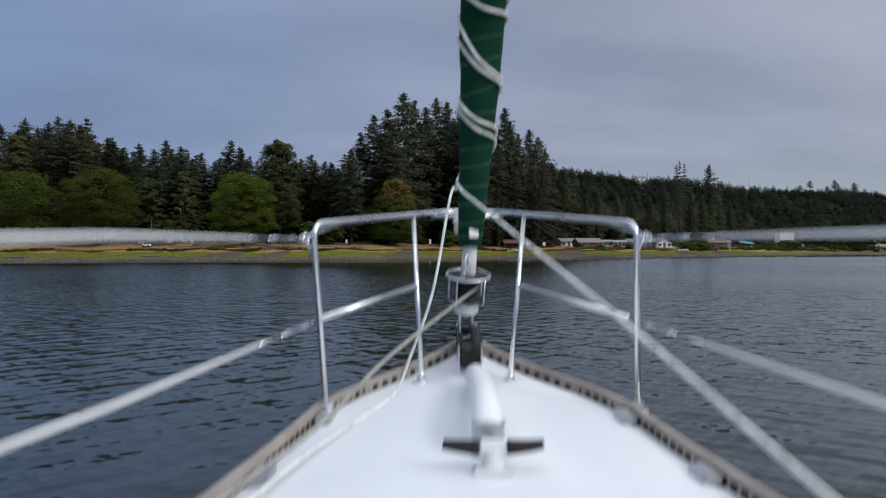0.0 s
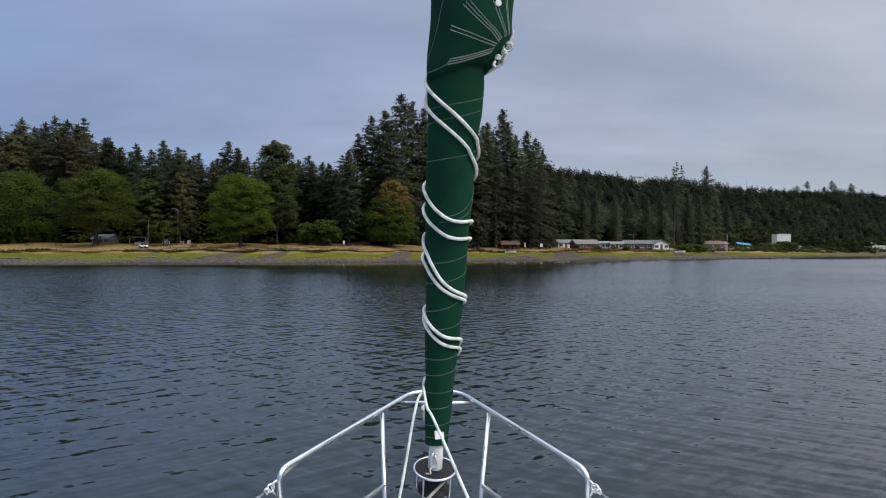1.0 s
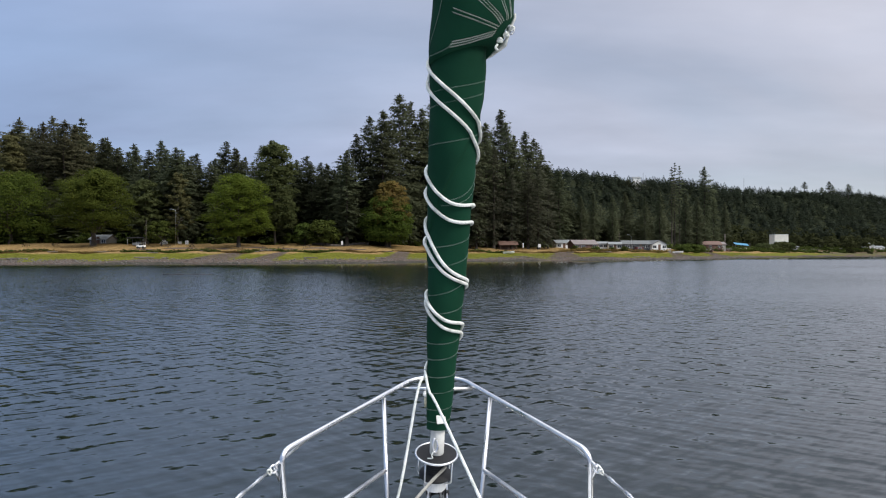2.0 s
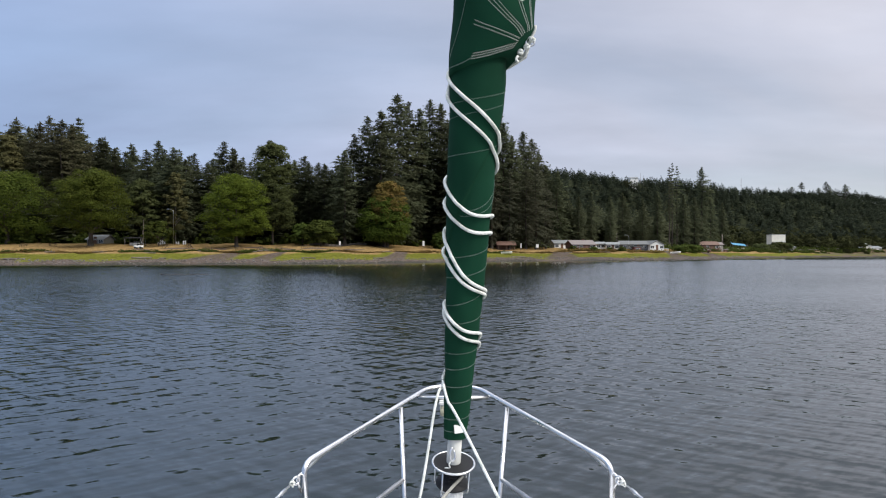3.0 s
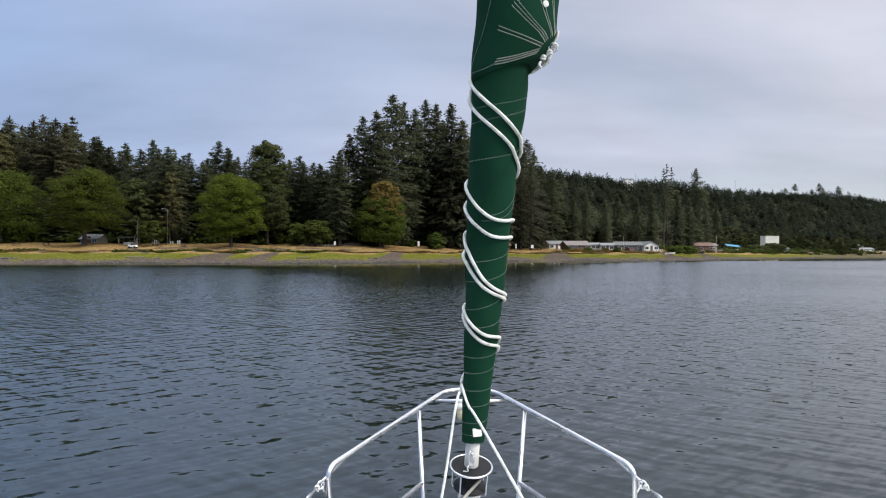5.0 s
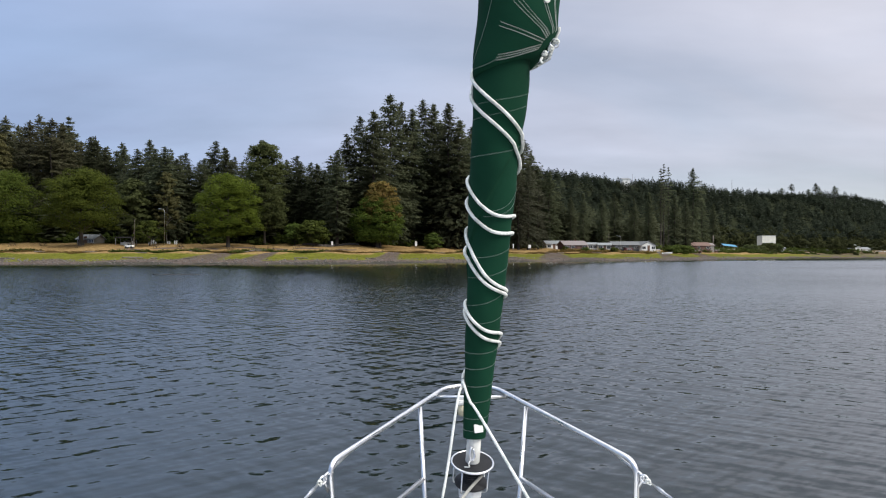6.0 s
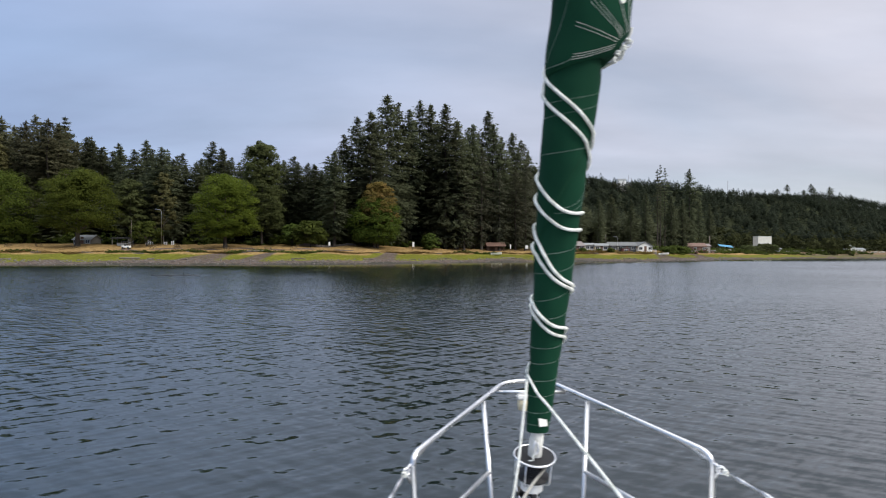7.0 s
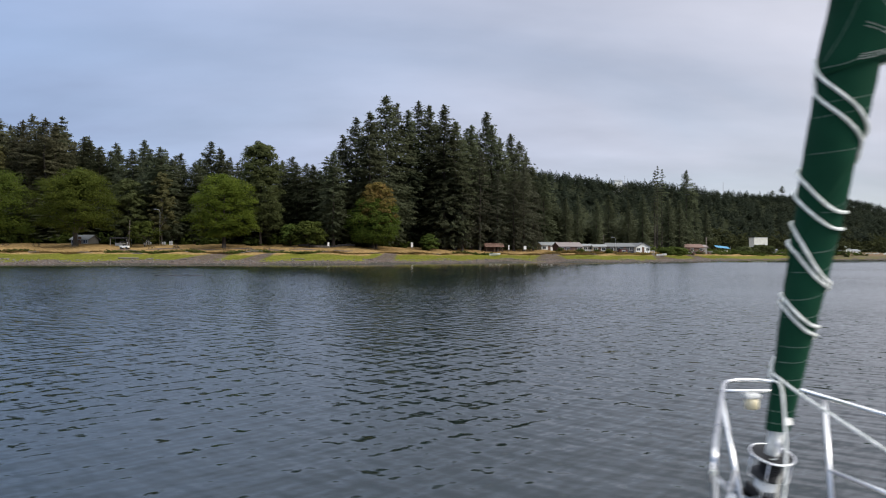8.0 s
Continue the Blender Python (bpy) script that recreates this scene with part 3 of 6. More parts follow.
def broadleaf_crown(seed, h, half, low, clumps=80, leaves=85, leaf=0.42):
    """A dome of hanging leaf clumps with an uneven outline, over a leafy core; gives corners and normals of the leaves."""
    rng = np.random.default_rng(seed)
    out, nrms = [], []
    mid = h * (low + 1) / 2
    hz = h * (1 - low) / 2
    for i in range(clumps):
        inner = i % 4 == 3
        u = rng.uniform(-0.92, 1)
        az = i * 2.39996 + rng.normal(0, 0.3)
        prof = max(0, 1 - ((u + 0.3) / 1.3) ** 2) ** 0.45 if u > -0.3 else 1 - 0.35 * ((-0.3 - u) / 0.7) ** 2
        k = (rng.uniform(0.2, 0.6) if inner else rng.uniform(0.72, 1.0)) * (1 + 0.10 * math.sin(az * 2 + seed) + 0.07 * math.sin(az * 5 + u * 4))
        away = np.array([math.cos(az) * prof, math.sin(az) * prof, u + 0.15])
        c = np.array([math.cos(az) * prof * half * k, math.sin(az) * prof * half * k, mid + u * hz * (0.8 + 0.2 * k)])
        size = half * rng.uniform(0.14, 0.25) * (1.5 if inner else 1)
        n = int(leaves * rng.uniform(0.6, 1.3))
        d = rng.normal(size=(n, 3)); d /= np.linalg.norm(d, axis=1, keepdims=True)
        d[:, 2] = np.where(d[:, 2] < -0.3, -d[:, 2], d[:, 2])
        p = c + d * size * rng.uniform(0.35, 1.0, (n, 1)) ** 0.5 * np.array([1.3, 1.3, 0.5])
        # the rim of a clump hangs down
        p[:, 2] -= 0.45 * size * (d[:, 0] ** 2 + d[:, 1] ** 2)
        nrm = d + np.array([0, 0, 0.5]) + rng.normal(0, 0.3, (n, 3)); nrm /= np.linalg.norm(nrm, axis=1, keepdims=True)
        t1 = np.cross(nrm, rng.normal(size=(n, 3))); t1 /= np.linalg.norm(t1, axis=1, keepdims=True)
        t2 = np.cross(nrm, t1)
        big = leaf * (1.7 if inner else 1)
        s1, s2 = big * rng.uniform(0.5, 1.1, (n, 1)), big * rng.uniform(0.35, 0.75, (n, 1))
        out.append(np.stack([p - t1 * s1, p + t2 * s2, p + t1 * s1, p - t2 * s2], 1).reshape(-1, 3))
        nrms.append(np.repeat(1.0 * d + 0.6 * away + np.array([0, -0.1, 0.1]) + rng.normal(0, 0.15, (n, 3)), 4, 0))
    return np.concatenate(out), np.concatenate(nrms)


def tree_model(trunk, crown, name, label, category, group):
    t = thing(name, label, category, group)
    for nm, me in (("trunk", trunk), ("crown", crown)):
        o = new(nm, me)
        o.parent = t
    return t


def crown_mesh(leaves, material, corners=4):
    return leafy_mesh("crown", leaves[0], corners, material, leaves[1])


def on_ground(x, y, turn=0.0, sx=1.0, sz=1.0):
    z = float(land(x, y)) - 0.15
    return Matrix.Translation((x, y, z)) @ Matrix.Rotation(turn, 4, "Z") @ Matrix.Diagonal((sx, sx, sz, 1))


fir_crowns = [crown_mesh(conifer_crown(11 + i, wide=w, bare=b, ragged=g, slope=k), FIR, 3) for i, (w, b, g, k) in enumerate(
    ((0.150, 0.08, 0.35, 0.34), (0.165, 0.05, 0.45, 0.30), (0.135, 0.10, 0.40, 0.38), (0.18, 0.05, 0.30, 0.33), (0.15, 0.12, 0.5, 0.28)))]
pale_crowns = [crown_mesh(conifer_crown(31 + i, wide=0.19, bare=0.08, ragged=0.6, slope=0.45, step=0.6), FIR_PALE, 3) for i in range(2)]
fir_trunks = [trunk_mesh("trunk", 29.0, 0.42, BARK, i) for i in range(3)]


def plant_firs(rows, label, group, crowns, seed, scale=(0.9, 1.1)):
    rng = random.Random(seed)
    for x, y, h in rows:
        t = tree_model(rng.choice(fir_trunks), rng.choice(crowns), "fir_tree", label, "conifer tree", group)
        k = h / 30
        t.matrix_basis = on_ground(x, y, rng.uniform(0, 6.28), (0.35 + 0.65 * k) * rng.uniform(*scale), k)


STAND = [
    (-29, 199.9, 29.1), (-28, 213.9, 36.1), (-24, 217.9, 42.7), (-19, 210.3, 43.5), (-14.6, 223.9, 51.6), (-11.4, 235.1, 51.5),
    (-7.2, 235.9, 49.1), (-3.6, 243.7, 54.4), (0.1, 244.6, 53.3), (5.5, 231.6, 51.4), (2.8, 247.6, 47.6), (9.3, 232.4, 45.2),
    (15, 252.2, 46.7), (16.2, 245.8, 46.6), (23.2, 260.3, 54.6), (24.2, 250.7, 47.5), (27.4, 252.6, 43.1), (33.6, 267.1, 47.2),
    (37.8, 272.2, 45.1), (41, 275.2, 40.4), (43.9, 274.6, 34.6), (48.3, 271.5, 31.4),
]
FRONT = [
    (12, 231.2, 28.2), (18.5, 236.2, 36.5), (31.5, 241.8, 29.6), (40.7, 253.6, 25.2), (25.3, 240, 29.5), (36.0, 247.0, 33.0),
]
WEST = [
    (-155.4, 228.2, 40.2), (-150.4, 229.8, 38.6), (-149.6, 232.6, 42.8), (-155, 248.3, 41.4), (-134.6, 221.7, 39.3), (-137.7, 232.2, 43.1),
    (-124.3, 216.6, 40), (-126, 225.4, 39.2), (-127.9, 233.4, 38.2), (-125.4, 236.4, 34), (-116.7, 225.7, 34.7), (-114.9, 225.9, 33.9),
    (-110.2, 222.9, 31.3), (-109.2, 228.5, 30.6), (-103.4, 222, 31.5), (-92.3, 207.1, 29.1), (-91.4, 213.6, 32.6), (-84.7, 202.6, 28.6),
    (-80.4, 198.7, 28.9), (-78.4, 202.7, 25.7), (-79, 211.8, 28.7),
]
MIDDLE = [
    (-72.1, 204.6, 25.4), (-71.8, 208.3, 26.7), (-69.9, 213.2, 32.6), (-65.8, 210.2, 29.7), (-64.1, 214.1, 27.8), (-61.1, 217.2, 26.3),
    (-50.4, 217, 26.5), (-47.9, 216.5, 27.4), (-45.2, 219.7, 29.3), (-42.9, 215.4, 26.9), (-40.3, 218.6, 26.9), (-36.9, 209.9, 25.8),
    (-35.6, 217.6, 24.5), (-34.4, 215, 22.4), (-32.1, 220.6, 25.2),
]
EAST = [
    (138.2, 346.6, 43.1), (53.8, 279.4, 24), (58, 275.1, 21.5), (66, 287.5, 23.7), (75.9, 293.8, 22.4), (85.9, 309.6, 25),
    (93.7, 304.5, 22.8), (107.5, 325.2, 27.9), (113.1, 305.7, 25.4), (123.8, 319.7, 25.3), (151.7, 368.3, 28.6), (168.5, 392.3, 28),
]
plant_firs(STAND, "tall dark green fir in the shoreline stand", "firs of the tall stand", fir_crowns, 1, (1.1, 1.3))
plant_firs(FRONT, "grey-green lichen-hung fir before the tall stand", "firs of the tall stand", pale_crowns, 2)
warm_crowns = [crown_mesh(conifer_crown(61 + i, wide=0.17, bare=0.10, ragged=0.5, slope=0.46), FIR_WARM, 3) for i in range(3)]
plant_firs(WEST[:10], "tall olive-green fir behind the meadow", "firs behind the meadow", warm_crowns, 3, (1.1, 1.35))
plant_firs(WEST[10:], "dark green fir behind the meadow", "firs behind the meadow", fir_crowns, 3, (1.05, 1.3))
plant_firs(MIDDLE, "dark green fir behind the meadow", "firs behind the meadow", fir_crowns, 4, (1.05, 1.3))
back_crowns = [crown_mesh(conifer_crown(51 + i, wide=0.19, bare=0.03, ragged=0.35, slope=0.36, step=0.8, fine=0.7, size=1.45), FIR, 3) for i in range(3)]
rng_back = random.Random(17)
BACK = [(x + rng_back.uniform(-5, 5), y + rng_back.uniform(7, 16), h * rng_back.uniform(0.9, 1.02)) for x, y, h in WEST + MIDDLE + STAND[::3] + WEST[::2]]
plant_firs(BACK, "dark green fir deep in the wood", "firs behind the meadow", back_crowns, 6)
plant_firs(EAST, "dark green fir behind the houses", "firs behind the houses", fir_crowns, 5, (0.8, 1.0))


def broadleaf(name, label, x, y, h, half, low, leaf_mat, seed, clumps=80, leaves=85, r=0.45, leaf=0.42, bark=BARK, group="", limbs=7):
    crown = crown_mesh(broadleaf_crown(seed, h, half, low, clumps, leaves, leaf), leaf_mat)
    t = tree_model(trunk_mesh("trunk", h * 0.75, r, bark, seed, limbs, (low * 0.9, 0.55), half / h * 0.9), crown, name, label, "tree", group)
    t.matrix_basis = on_ground(x, y, seed * 1.1)


broadleaf("maple_tree", "broad green maple with a forked trunk on dry grass", -97.5, 184.1, 21.6, 10.4, 0.17, MAPLE_DEEP, 3, 170, 190, 0.7, 0.24, group="maples")
broadleaf("maple_tree", "broad dark green maple at the meadow's edge", -128.9, 196.5, 21.6, 13.0, 0.12, MAPLE_DEEP, 4, 120, 180, 0.6, 0.27, group="maples")
broadleaf("maple_tree", "round bright green maple on dry grass", -57, 184.3, 20.7, 8.6, 0.13, MAPLE, 5, 150, 190, 0.55, 0.23, group="maples")
broadleaf("maple_tree", "maple with green and orange autumn leaves", -17.1, 202.1, 15.5, 8.6, 0.10, MAPLE_DEEP, 6, 130, 130, 0.5, 0.30, group="maples")
broadleaf("maple_tree", "maple top turning orange and brown", -16.2, 202.9, 20.6, 6.2, 0.36, AUTUMN, 7, 90, 100, 0.35, 0.30, group="maples")
broadleaf("cottonwood_tree", "tall green cottonwood behind the maples", -51.4, 202, 32.3, 7.2, 0.10, COTTONWOOD, 18, 260, 90, 0.4, 0.34)
broadleaf("alder_tree", "slender pale green alder by the meadow", -87.6, 194, 19.6, 5.2, 0.10, ALDER, 9, 110, 70, 0.14, 0.36, PALE_BARK)
broadleaf("alder_tree", "slender browning alder by the meadow", -77.5, 193, 21.0, 3.4, 0.12, BROWN_LEAF, 10, 80, 55, 0.14, 0.34, PALE_BARK)
broadleaf("alder_tree", "tall thin browning alder at the wood's edge", -140.5, 214, 35, 5.0, 0.35, BROWN_LEAF, 22, 120, 60, 0.2, 0.34, PALE_BARK)
broadleaf("apple_tree", "low round green tree on the meadow", -79, 185.1, 7.3, 4.2, 0.16, MAPLE_DARK, 12, 40, 60, 0.2, 0.3)
broadleaf("bush", "low round green bush at the wood's edge", -41, 196.4, 6.6, 3.6, 0.12, MAPLE_DARK, 13, 60, 80, 0.15, 0.3)
broadleaf("apple_tree", "low round green tree on the meadow", -34.9, 192.7, 8.0, 4.6, 0.16, MAPLE_DARK, 14, 60, 80, 0.2, 0.32)
broadleaf("bush", "round green bush before the tall firs", 0, 219.4, 5.4, 3.1, 0.0, MAPLE_DARK, 15, 60, 90, 0.12, 0.28)
broadleaf("bush", "dark green bush before the tall firs", 14.2, 240.6, 4.7, 3.4, 0.02, MAPLE_DARK, 16, 36, 60, 0.12, 0.28)


# ---- far woods ----
def scatter(template, spots, rng):
    """Copies of a small model's corners and normals, joined."""
    a = rng.uniform(0, 6.283, len(spots))
    c, s = np.cos(a), np.sin(a)
    x, y, z, h, w = spots.T
    t, o = template[0][None], template[1][None]
    vx = (t[..., 0] * c[:, None] - t[..., 1] * s[:, None]) * w[:, None] + x[:, None]
    vy = (t[..., 0] * s[:, None] + t[..., 1] * c[:, None]) * w[:, None] + y[:, None]
    vz = t[..., 2] * h[:, None] + z[:, None]
    ox, oy = o[..., 0] * c[:, None] - o[..., 1] * s[:, None], o[..., 0] * s[:, None] + o[..., 1] * c[:, None]
    return np.stack([vx, vy, vz], -1).reshape(-1, 3), np.stack([ox, oy, o[..., 2] + 0 * ox], -1).reshape(-1, 3)


def far_woods():
    rng = np.random.default_rng(21)
    small = []
    for i in range(5):
        r2 = np.random.default_rng(90 + i)
        base, way, ln = [], [], []
        for k in range(104):
            f = ((k + 0.5) / 104) ** 0.85
            az = k * 2.4 + r2.normal(0, 0.4)
            reach = min(4.0, 0.42 * 21 * (1 - f) + 0.3) * r2.uniform(0.55, 1.1)
            q = r2.uniform(0.1, 0.6)
            w = np.array([math.cos(az), math.sin(az), -0.3 + 0.8 * f])
            base.append(np.array([0, 0, 0.6 + 21 * f]) + w * reach * q); way.append(w / np.linalg.norm(w)); ln.append(reach * (1 - q) + 0.4)
        base.append([0, 0, 20.6]); way.append([0, 0, 1]); ln.append(1.5)
        base, way, ln = np.array(base), np.array(way), np.array(ln)
        out = way * np.array([0.8, 0.8, 0.0]) + np.array([0, 0, 0.6]) + r2.normal(0, 0.15, way.shape)
        small.append((needles(base, way, ln, np.maximum(0.3, ln * 0.36), r2), np.repeat(out, 3, 0)))
    for name, label, mat, count, x0, x1, s0, s1, tall in (("near_woods", "dark conifer woods behind the shore", FIR, 1300, -260, 170, 66, 150, 0.92),
                                                          ("far_woods", "dense dark conifer woods on the far hills", FAR_FIR, 4900, -400, 820, 140, 700, 0.74)):
        spots = []
        for _ in range(count):
            x = rng.uniform(x0, x1)
            s = s0 + (s1 - s0) * rng.random() ** 1.15
            y = float(shore(x)) + s
            if name == "near_woods" and x > 60 and s < 80:
                continue
            patch = 0.5 + 0.5 * math.sin(x * 0.05 + 1.3) * math.sin(y * 0.043)
            spots.append((x, y, float(land(x, y)) - 0.5, tall * (0.5 + 0.28 * patch + 0.34 * rng.random() ** 2), rng.uniform(0.95, 1.5)))
        spots = np.array(spots)
        which = rng.integers(0, 5, len(spots))
        grown = [scatter(small[i], spots[which == i], rng) for i in range(5)]
        tagged(new(name, crown_mesh([np.concatenate(v) for v in zip(*grown)], mat, 3)), label, "woods", kind="stuff")
    # lighter broadleaf woods low on the slope
    clump = broadleaf_crown(41, 9.0, 4.6, 0.0, 16, 14, 1.0)
    spots = []
    for _ in range(500):
        x = rng.uniform(140, 620)
        s = rng.uniform(48 if x < 185 else 12, 190)
        y = float(shore(x)) + s
        if (186 < x < 262 or 315 < x < 390) and s < 75:
            continue
        spots.append((x, y, float(land(x, y)) - 0.4, rng.uniform(0.6, 1.3), rng.uniform(0.7, 1.2)))
    tagged(new("far_broadleaf_woods", crown_mesh(scatter(clump, np.array(spots), rng), FAR_LEAF)), "lighter green broadleaf woods low on the slope", "woods", kind="stuff")
    # undergrowth along the forest edge and shrubs on the marsh bank
    shrub = broadleaf_crown(42, 2.6, 1.8, 0.0, 9, 12, 0.5)
    spots = []
    for _ in range(330):
        x = rng.uniform(-190, 60)
        s = rng.uniform(58, 78)
        y = float(shore(x)) + s
        spots.append((x, y, float(land(x, y)) - 0.2, rng.uniform(0.6, 1.8), rng.uniform(0.8, 1.6)))
    for _ in range(520):
        x = rng.uniform(98, 330)
        s = rng.uniform(20, 62) if x > 190 else rng.uniform(26, 50)
        y = float(shore(x)) + s
        if math.sin(x * 0.17 + s * 0.1) > 0.75:
            continue
        spots.append((x, y, float(land(x, y)) - 0.2, rng.uniform(0.4, 1.2), rng.uniform(0.8, 1.7)))
    tagged(new("undergrowth", crown_mesh(scatter(shrub, np.array(spots), rng), MAPLE_DARK)), "dark green undergrowth along the forest edge", "shrubs", kind="stuff")
    for name, label, leaf, runs, s0, tall in (("bank_shrubs", "low dark green shrubs along the bank", MAPLE_DARK, ((-78, -57), (-52, -28), (-110, -98), (8, 22)), 25.5, 0.36),
                                              ("dry_reeds", "orange-brown dry reeds along the bank", REEDS, ((-128, -80), (-57, -50), (-28, 12), (20, 60)), 24.5, 0.24),
                                              ("tall_grass", "tall dry grass before the houses", REEDS, ((43, 70),), 33.0, 0.50),
                                              ("tall_grass", "tall dry grass before the houses", REEDS, ((70, 93),), 26.5, 0.50)):
        spots = []
        for x0, x1 in runs:
            for _ in range(int((x1 - x0) * 4)):
                x = rng.uniform(x0, x1)
                y = float(shore(x)) + rng.normal(s0, 0.9)
                spots.append((x, y, float(land(x, y)) - 0.15, tall * rng.uniform(0.5, 1.15), rng.uniform(0.35, 0.75)))
        tagged(new(name, crown_mesh(scatter(shrub, np.array(spots), rng), leaf)), label, "shrubs", kind="stuff")


far_woods()


# ---- buildings and things on the shore ----
def paint(name, c, rough=0.7, k=0.82):
    return surface(name, tuple(v * k for v in c), c, rough, 0, 0.8, 12, 0.25, 0.02)


WHITE_PAINT = paint("white_siding", (0.78, 0.78, 0.75))
CREAM_PAINT = paint("cream_siding", (0.70, 0.68, 0.60))
MAROON = paint("maroon_siding", (0.10, 0.05, 0.045))
BROWN_WOOD = paint("brown_boards", (0.15, 0.085, 0.055))
GREY_WOOD = paint("grey_boards", (0.24, 0.23, 0.21))
ROOF_PINK = paint("faded_red_roof", (0.19, 0.16, 0.15))
ROOF_BROWN = paint("brown_roof", (0.15, 0.085, 0.062))
ROOF_GREEN = paint("grey_green_roof", (0.105, 0.12, 0.105))
ROOF_GREY = paint("grey_metal_roof", (0.20, 0.21, 0.21), 0.6)
BRICK_RED = paint("brick_red_paint", (0.13, 0.066, 0.05))
SLATE_PAINT = paint("slate_siding", (0.085, 0.09, 0.09))
DEEP_RED = paint("dark_red_paint", (0.11, 0.030, 0.032))
ROOF_LONG = paint("weathered_grey_roof", (0.115, 0.12, 0.118))
BLUE_TARP = paint("blue_tarpaulin", (0.05, 0.22, 0.36), 0.6)
DARK_GLASS = surface("window_glass", (0.02, 0.025, 0.03), (0.04, 0.045, 0.05), 0.08, 0, 1, 5, 0)
RUBBER = surface("tyre_rubber", (0.015, 0.015, 0.015), (0.03, 0.03, 0.03), 0.8, 0, 5, 40, 0.2)
GREY_STONE = surface("grey_stone", (0.06, 0.052, 0.045), (0.16, 0.14, 0.125), 0.9, 0, 1.5, 14, 0.6, 0.05)
DRIFTWOOD = surface("driftwood", (0.075, 0.060, 0.048), (0.17, 0.145, 0.12), 0.9, 0, 2, 22, 0.5, 0.02)
PICNIC_WOOD = surface("dark_table_wood", (0.05, 0.04, 0.03), (0.11, 0.085, 0.06), 0.85, 0, 4, 40, 0.4, 0.01)


def building(name, label, x, y, w, d, wall_h, roof_h, wall, roof, turn=0.0, base=0.0, windows=3, door=1, chimney=False, gable_front=False, category="house", flat=False, posts=False):
    """A house with a gable roof; its front faces the water. gable_front: the gable looks at the water."""
    h = thing(name, label, category, at=(x, y, float(land(x, y)) + base))
    h.rotation_euler.z = radians(turn)
    if posts:
        for px in (-w / 2 + 0.2, 0, w / 2 - 0.2):
            for py in (-d / 2 + 0.2, d / 2 - 0.2):
                box("post", (0.22, 0.22, wall_h + 0.6), pose(px, py, wall_h / 2 - 0.3), wall, h)
        box("back_wall", (w - 0.5, 0.12, wall_h), pose(0, d / 2 - 0.12, wall_h / 2), wall, h)
        box("bench", (w * 0.8, 0.5, 0.45), pose(0, 0, 0.22), wall, h)
    else:
        bm = bmesh.new()
        box_into(bm, (w, d, wall_h + 1.0), pose(0, 0, wall_h / 2 - 0.5), 0.02)
        if not flat:
            a, b = (d, w) if not gable_front else (w, d)
            for e in (-1, 1):
                q = [(-a / 2, wall_h), (a / 2, wall_h), (0, wall_h + roof_h)]
                off = e * (b / 2 - 0.06)
                ring = []
                for t in (-0.06, 0.06):
                    ring.append([bm.verts.new((u, off + t, v) if gable_front else (off + t, u, v)) for u, v in q])
                bm.faces.new(ring[0]); bm.faces.new(ring[1])
                for k in range(3):
                    bm.faces.new((ring[0][k], ring[0][(k + 1) % 3], ring[1][(k + 1) % 3], ring[1][k]))
        part("wall", bm, wall, h)
    over = 0.45
    if flat:
        box("roof", (w + 0.3, d + 0.3, 0.25), pose(0, 0, wall_h + 0.13), roof, h, bevel=0.03)
    else:
        a, b = (d, w) if not gable_front else (w, d)
        bm = bmesh.new()
        for e in (-1, 1):
            run = a / 2 + over
            drop = roof_h * over / (a / 2)
            p = [(e * run, wall_h - drop), (0, wall_h + roof_h), (0, wall_h + roof_h + 0.16), (e * run, wall_h - drop + 0.16)]
            ring = [[bm.verts.new((u, t, v + 0.02) if gable_front else (t, u, v + 0.02)) for u, v in p] for t in (-b / 2 - over, b / 2 + over)]
            bm.faces.new(ring[0]); bm.faces.new(ring[1])
            for k in range(4):
                bm.faces.new((ring[0][k], ring[0][(k + 1) % 4], ring[1][(k + 1) % 4], ring[1][k]))
        rf = part("roof", bm, roof, h)
        if chimney:
            box("chimney", (0.5, 0.5, 1.0), pose(w * 0.12, 0, wall_h + roof_h + 0.1), BRICK_RED, rf, bevel=0.02)
    if posts:
        return h
    for k in range(windows):
        cx = -w / 2 + w * (k + 0.5) / windows
        if door and k == windows // 2:
            dr = box("door", (1.0, 0.10, 2.05), pose(cx, -d / 2 - 0.03, 1.03), BROWN_WOOD if wall is not BROWN_WOOD else GREY_WOOD, h, bevel=0.01)
            bm = bmesh.new()
            lathe_into(bm, [(0.04, 0), (0.05, 0.04), (0.02, 0.06)], pose(cx + 0.38, -d / 2 - 0.09, 1.0, 90), 8)
            part("handle", bm, STEEL, dr)
            continue
        win = box("window", (1.5, 0.10, 1.15), pose(cx, -d / 2 - 0.02, wall_h * 0.55), WHITE_PAINT, h, bevel=0.01)
        for sx in (-0.35, 0.35):
            box("pane", (0.62, 0.03, 0.98), pose(cx + sx, -d / 2 - 0.075, wall_h * 0.55), DARK_GLASS, win)
    return h


def plate(x, y):
    return float(land(x, y))


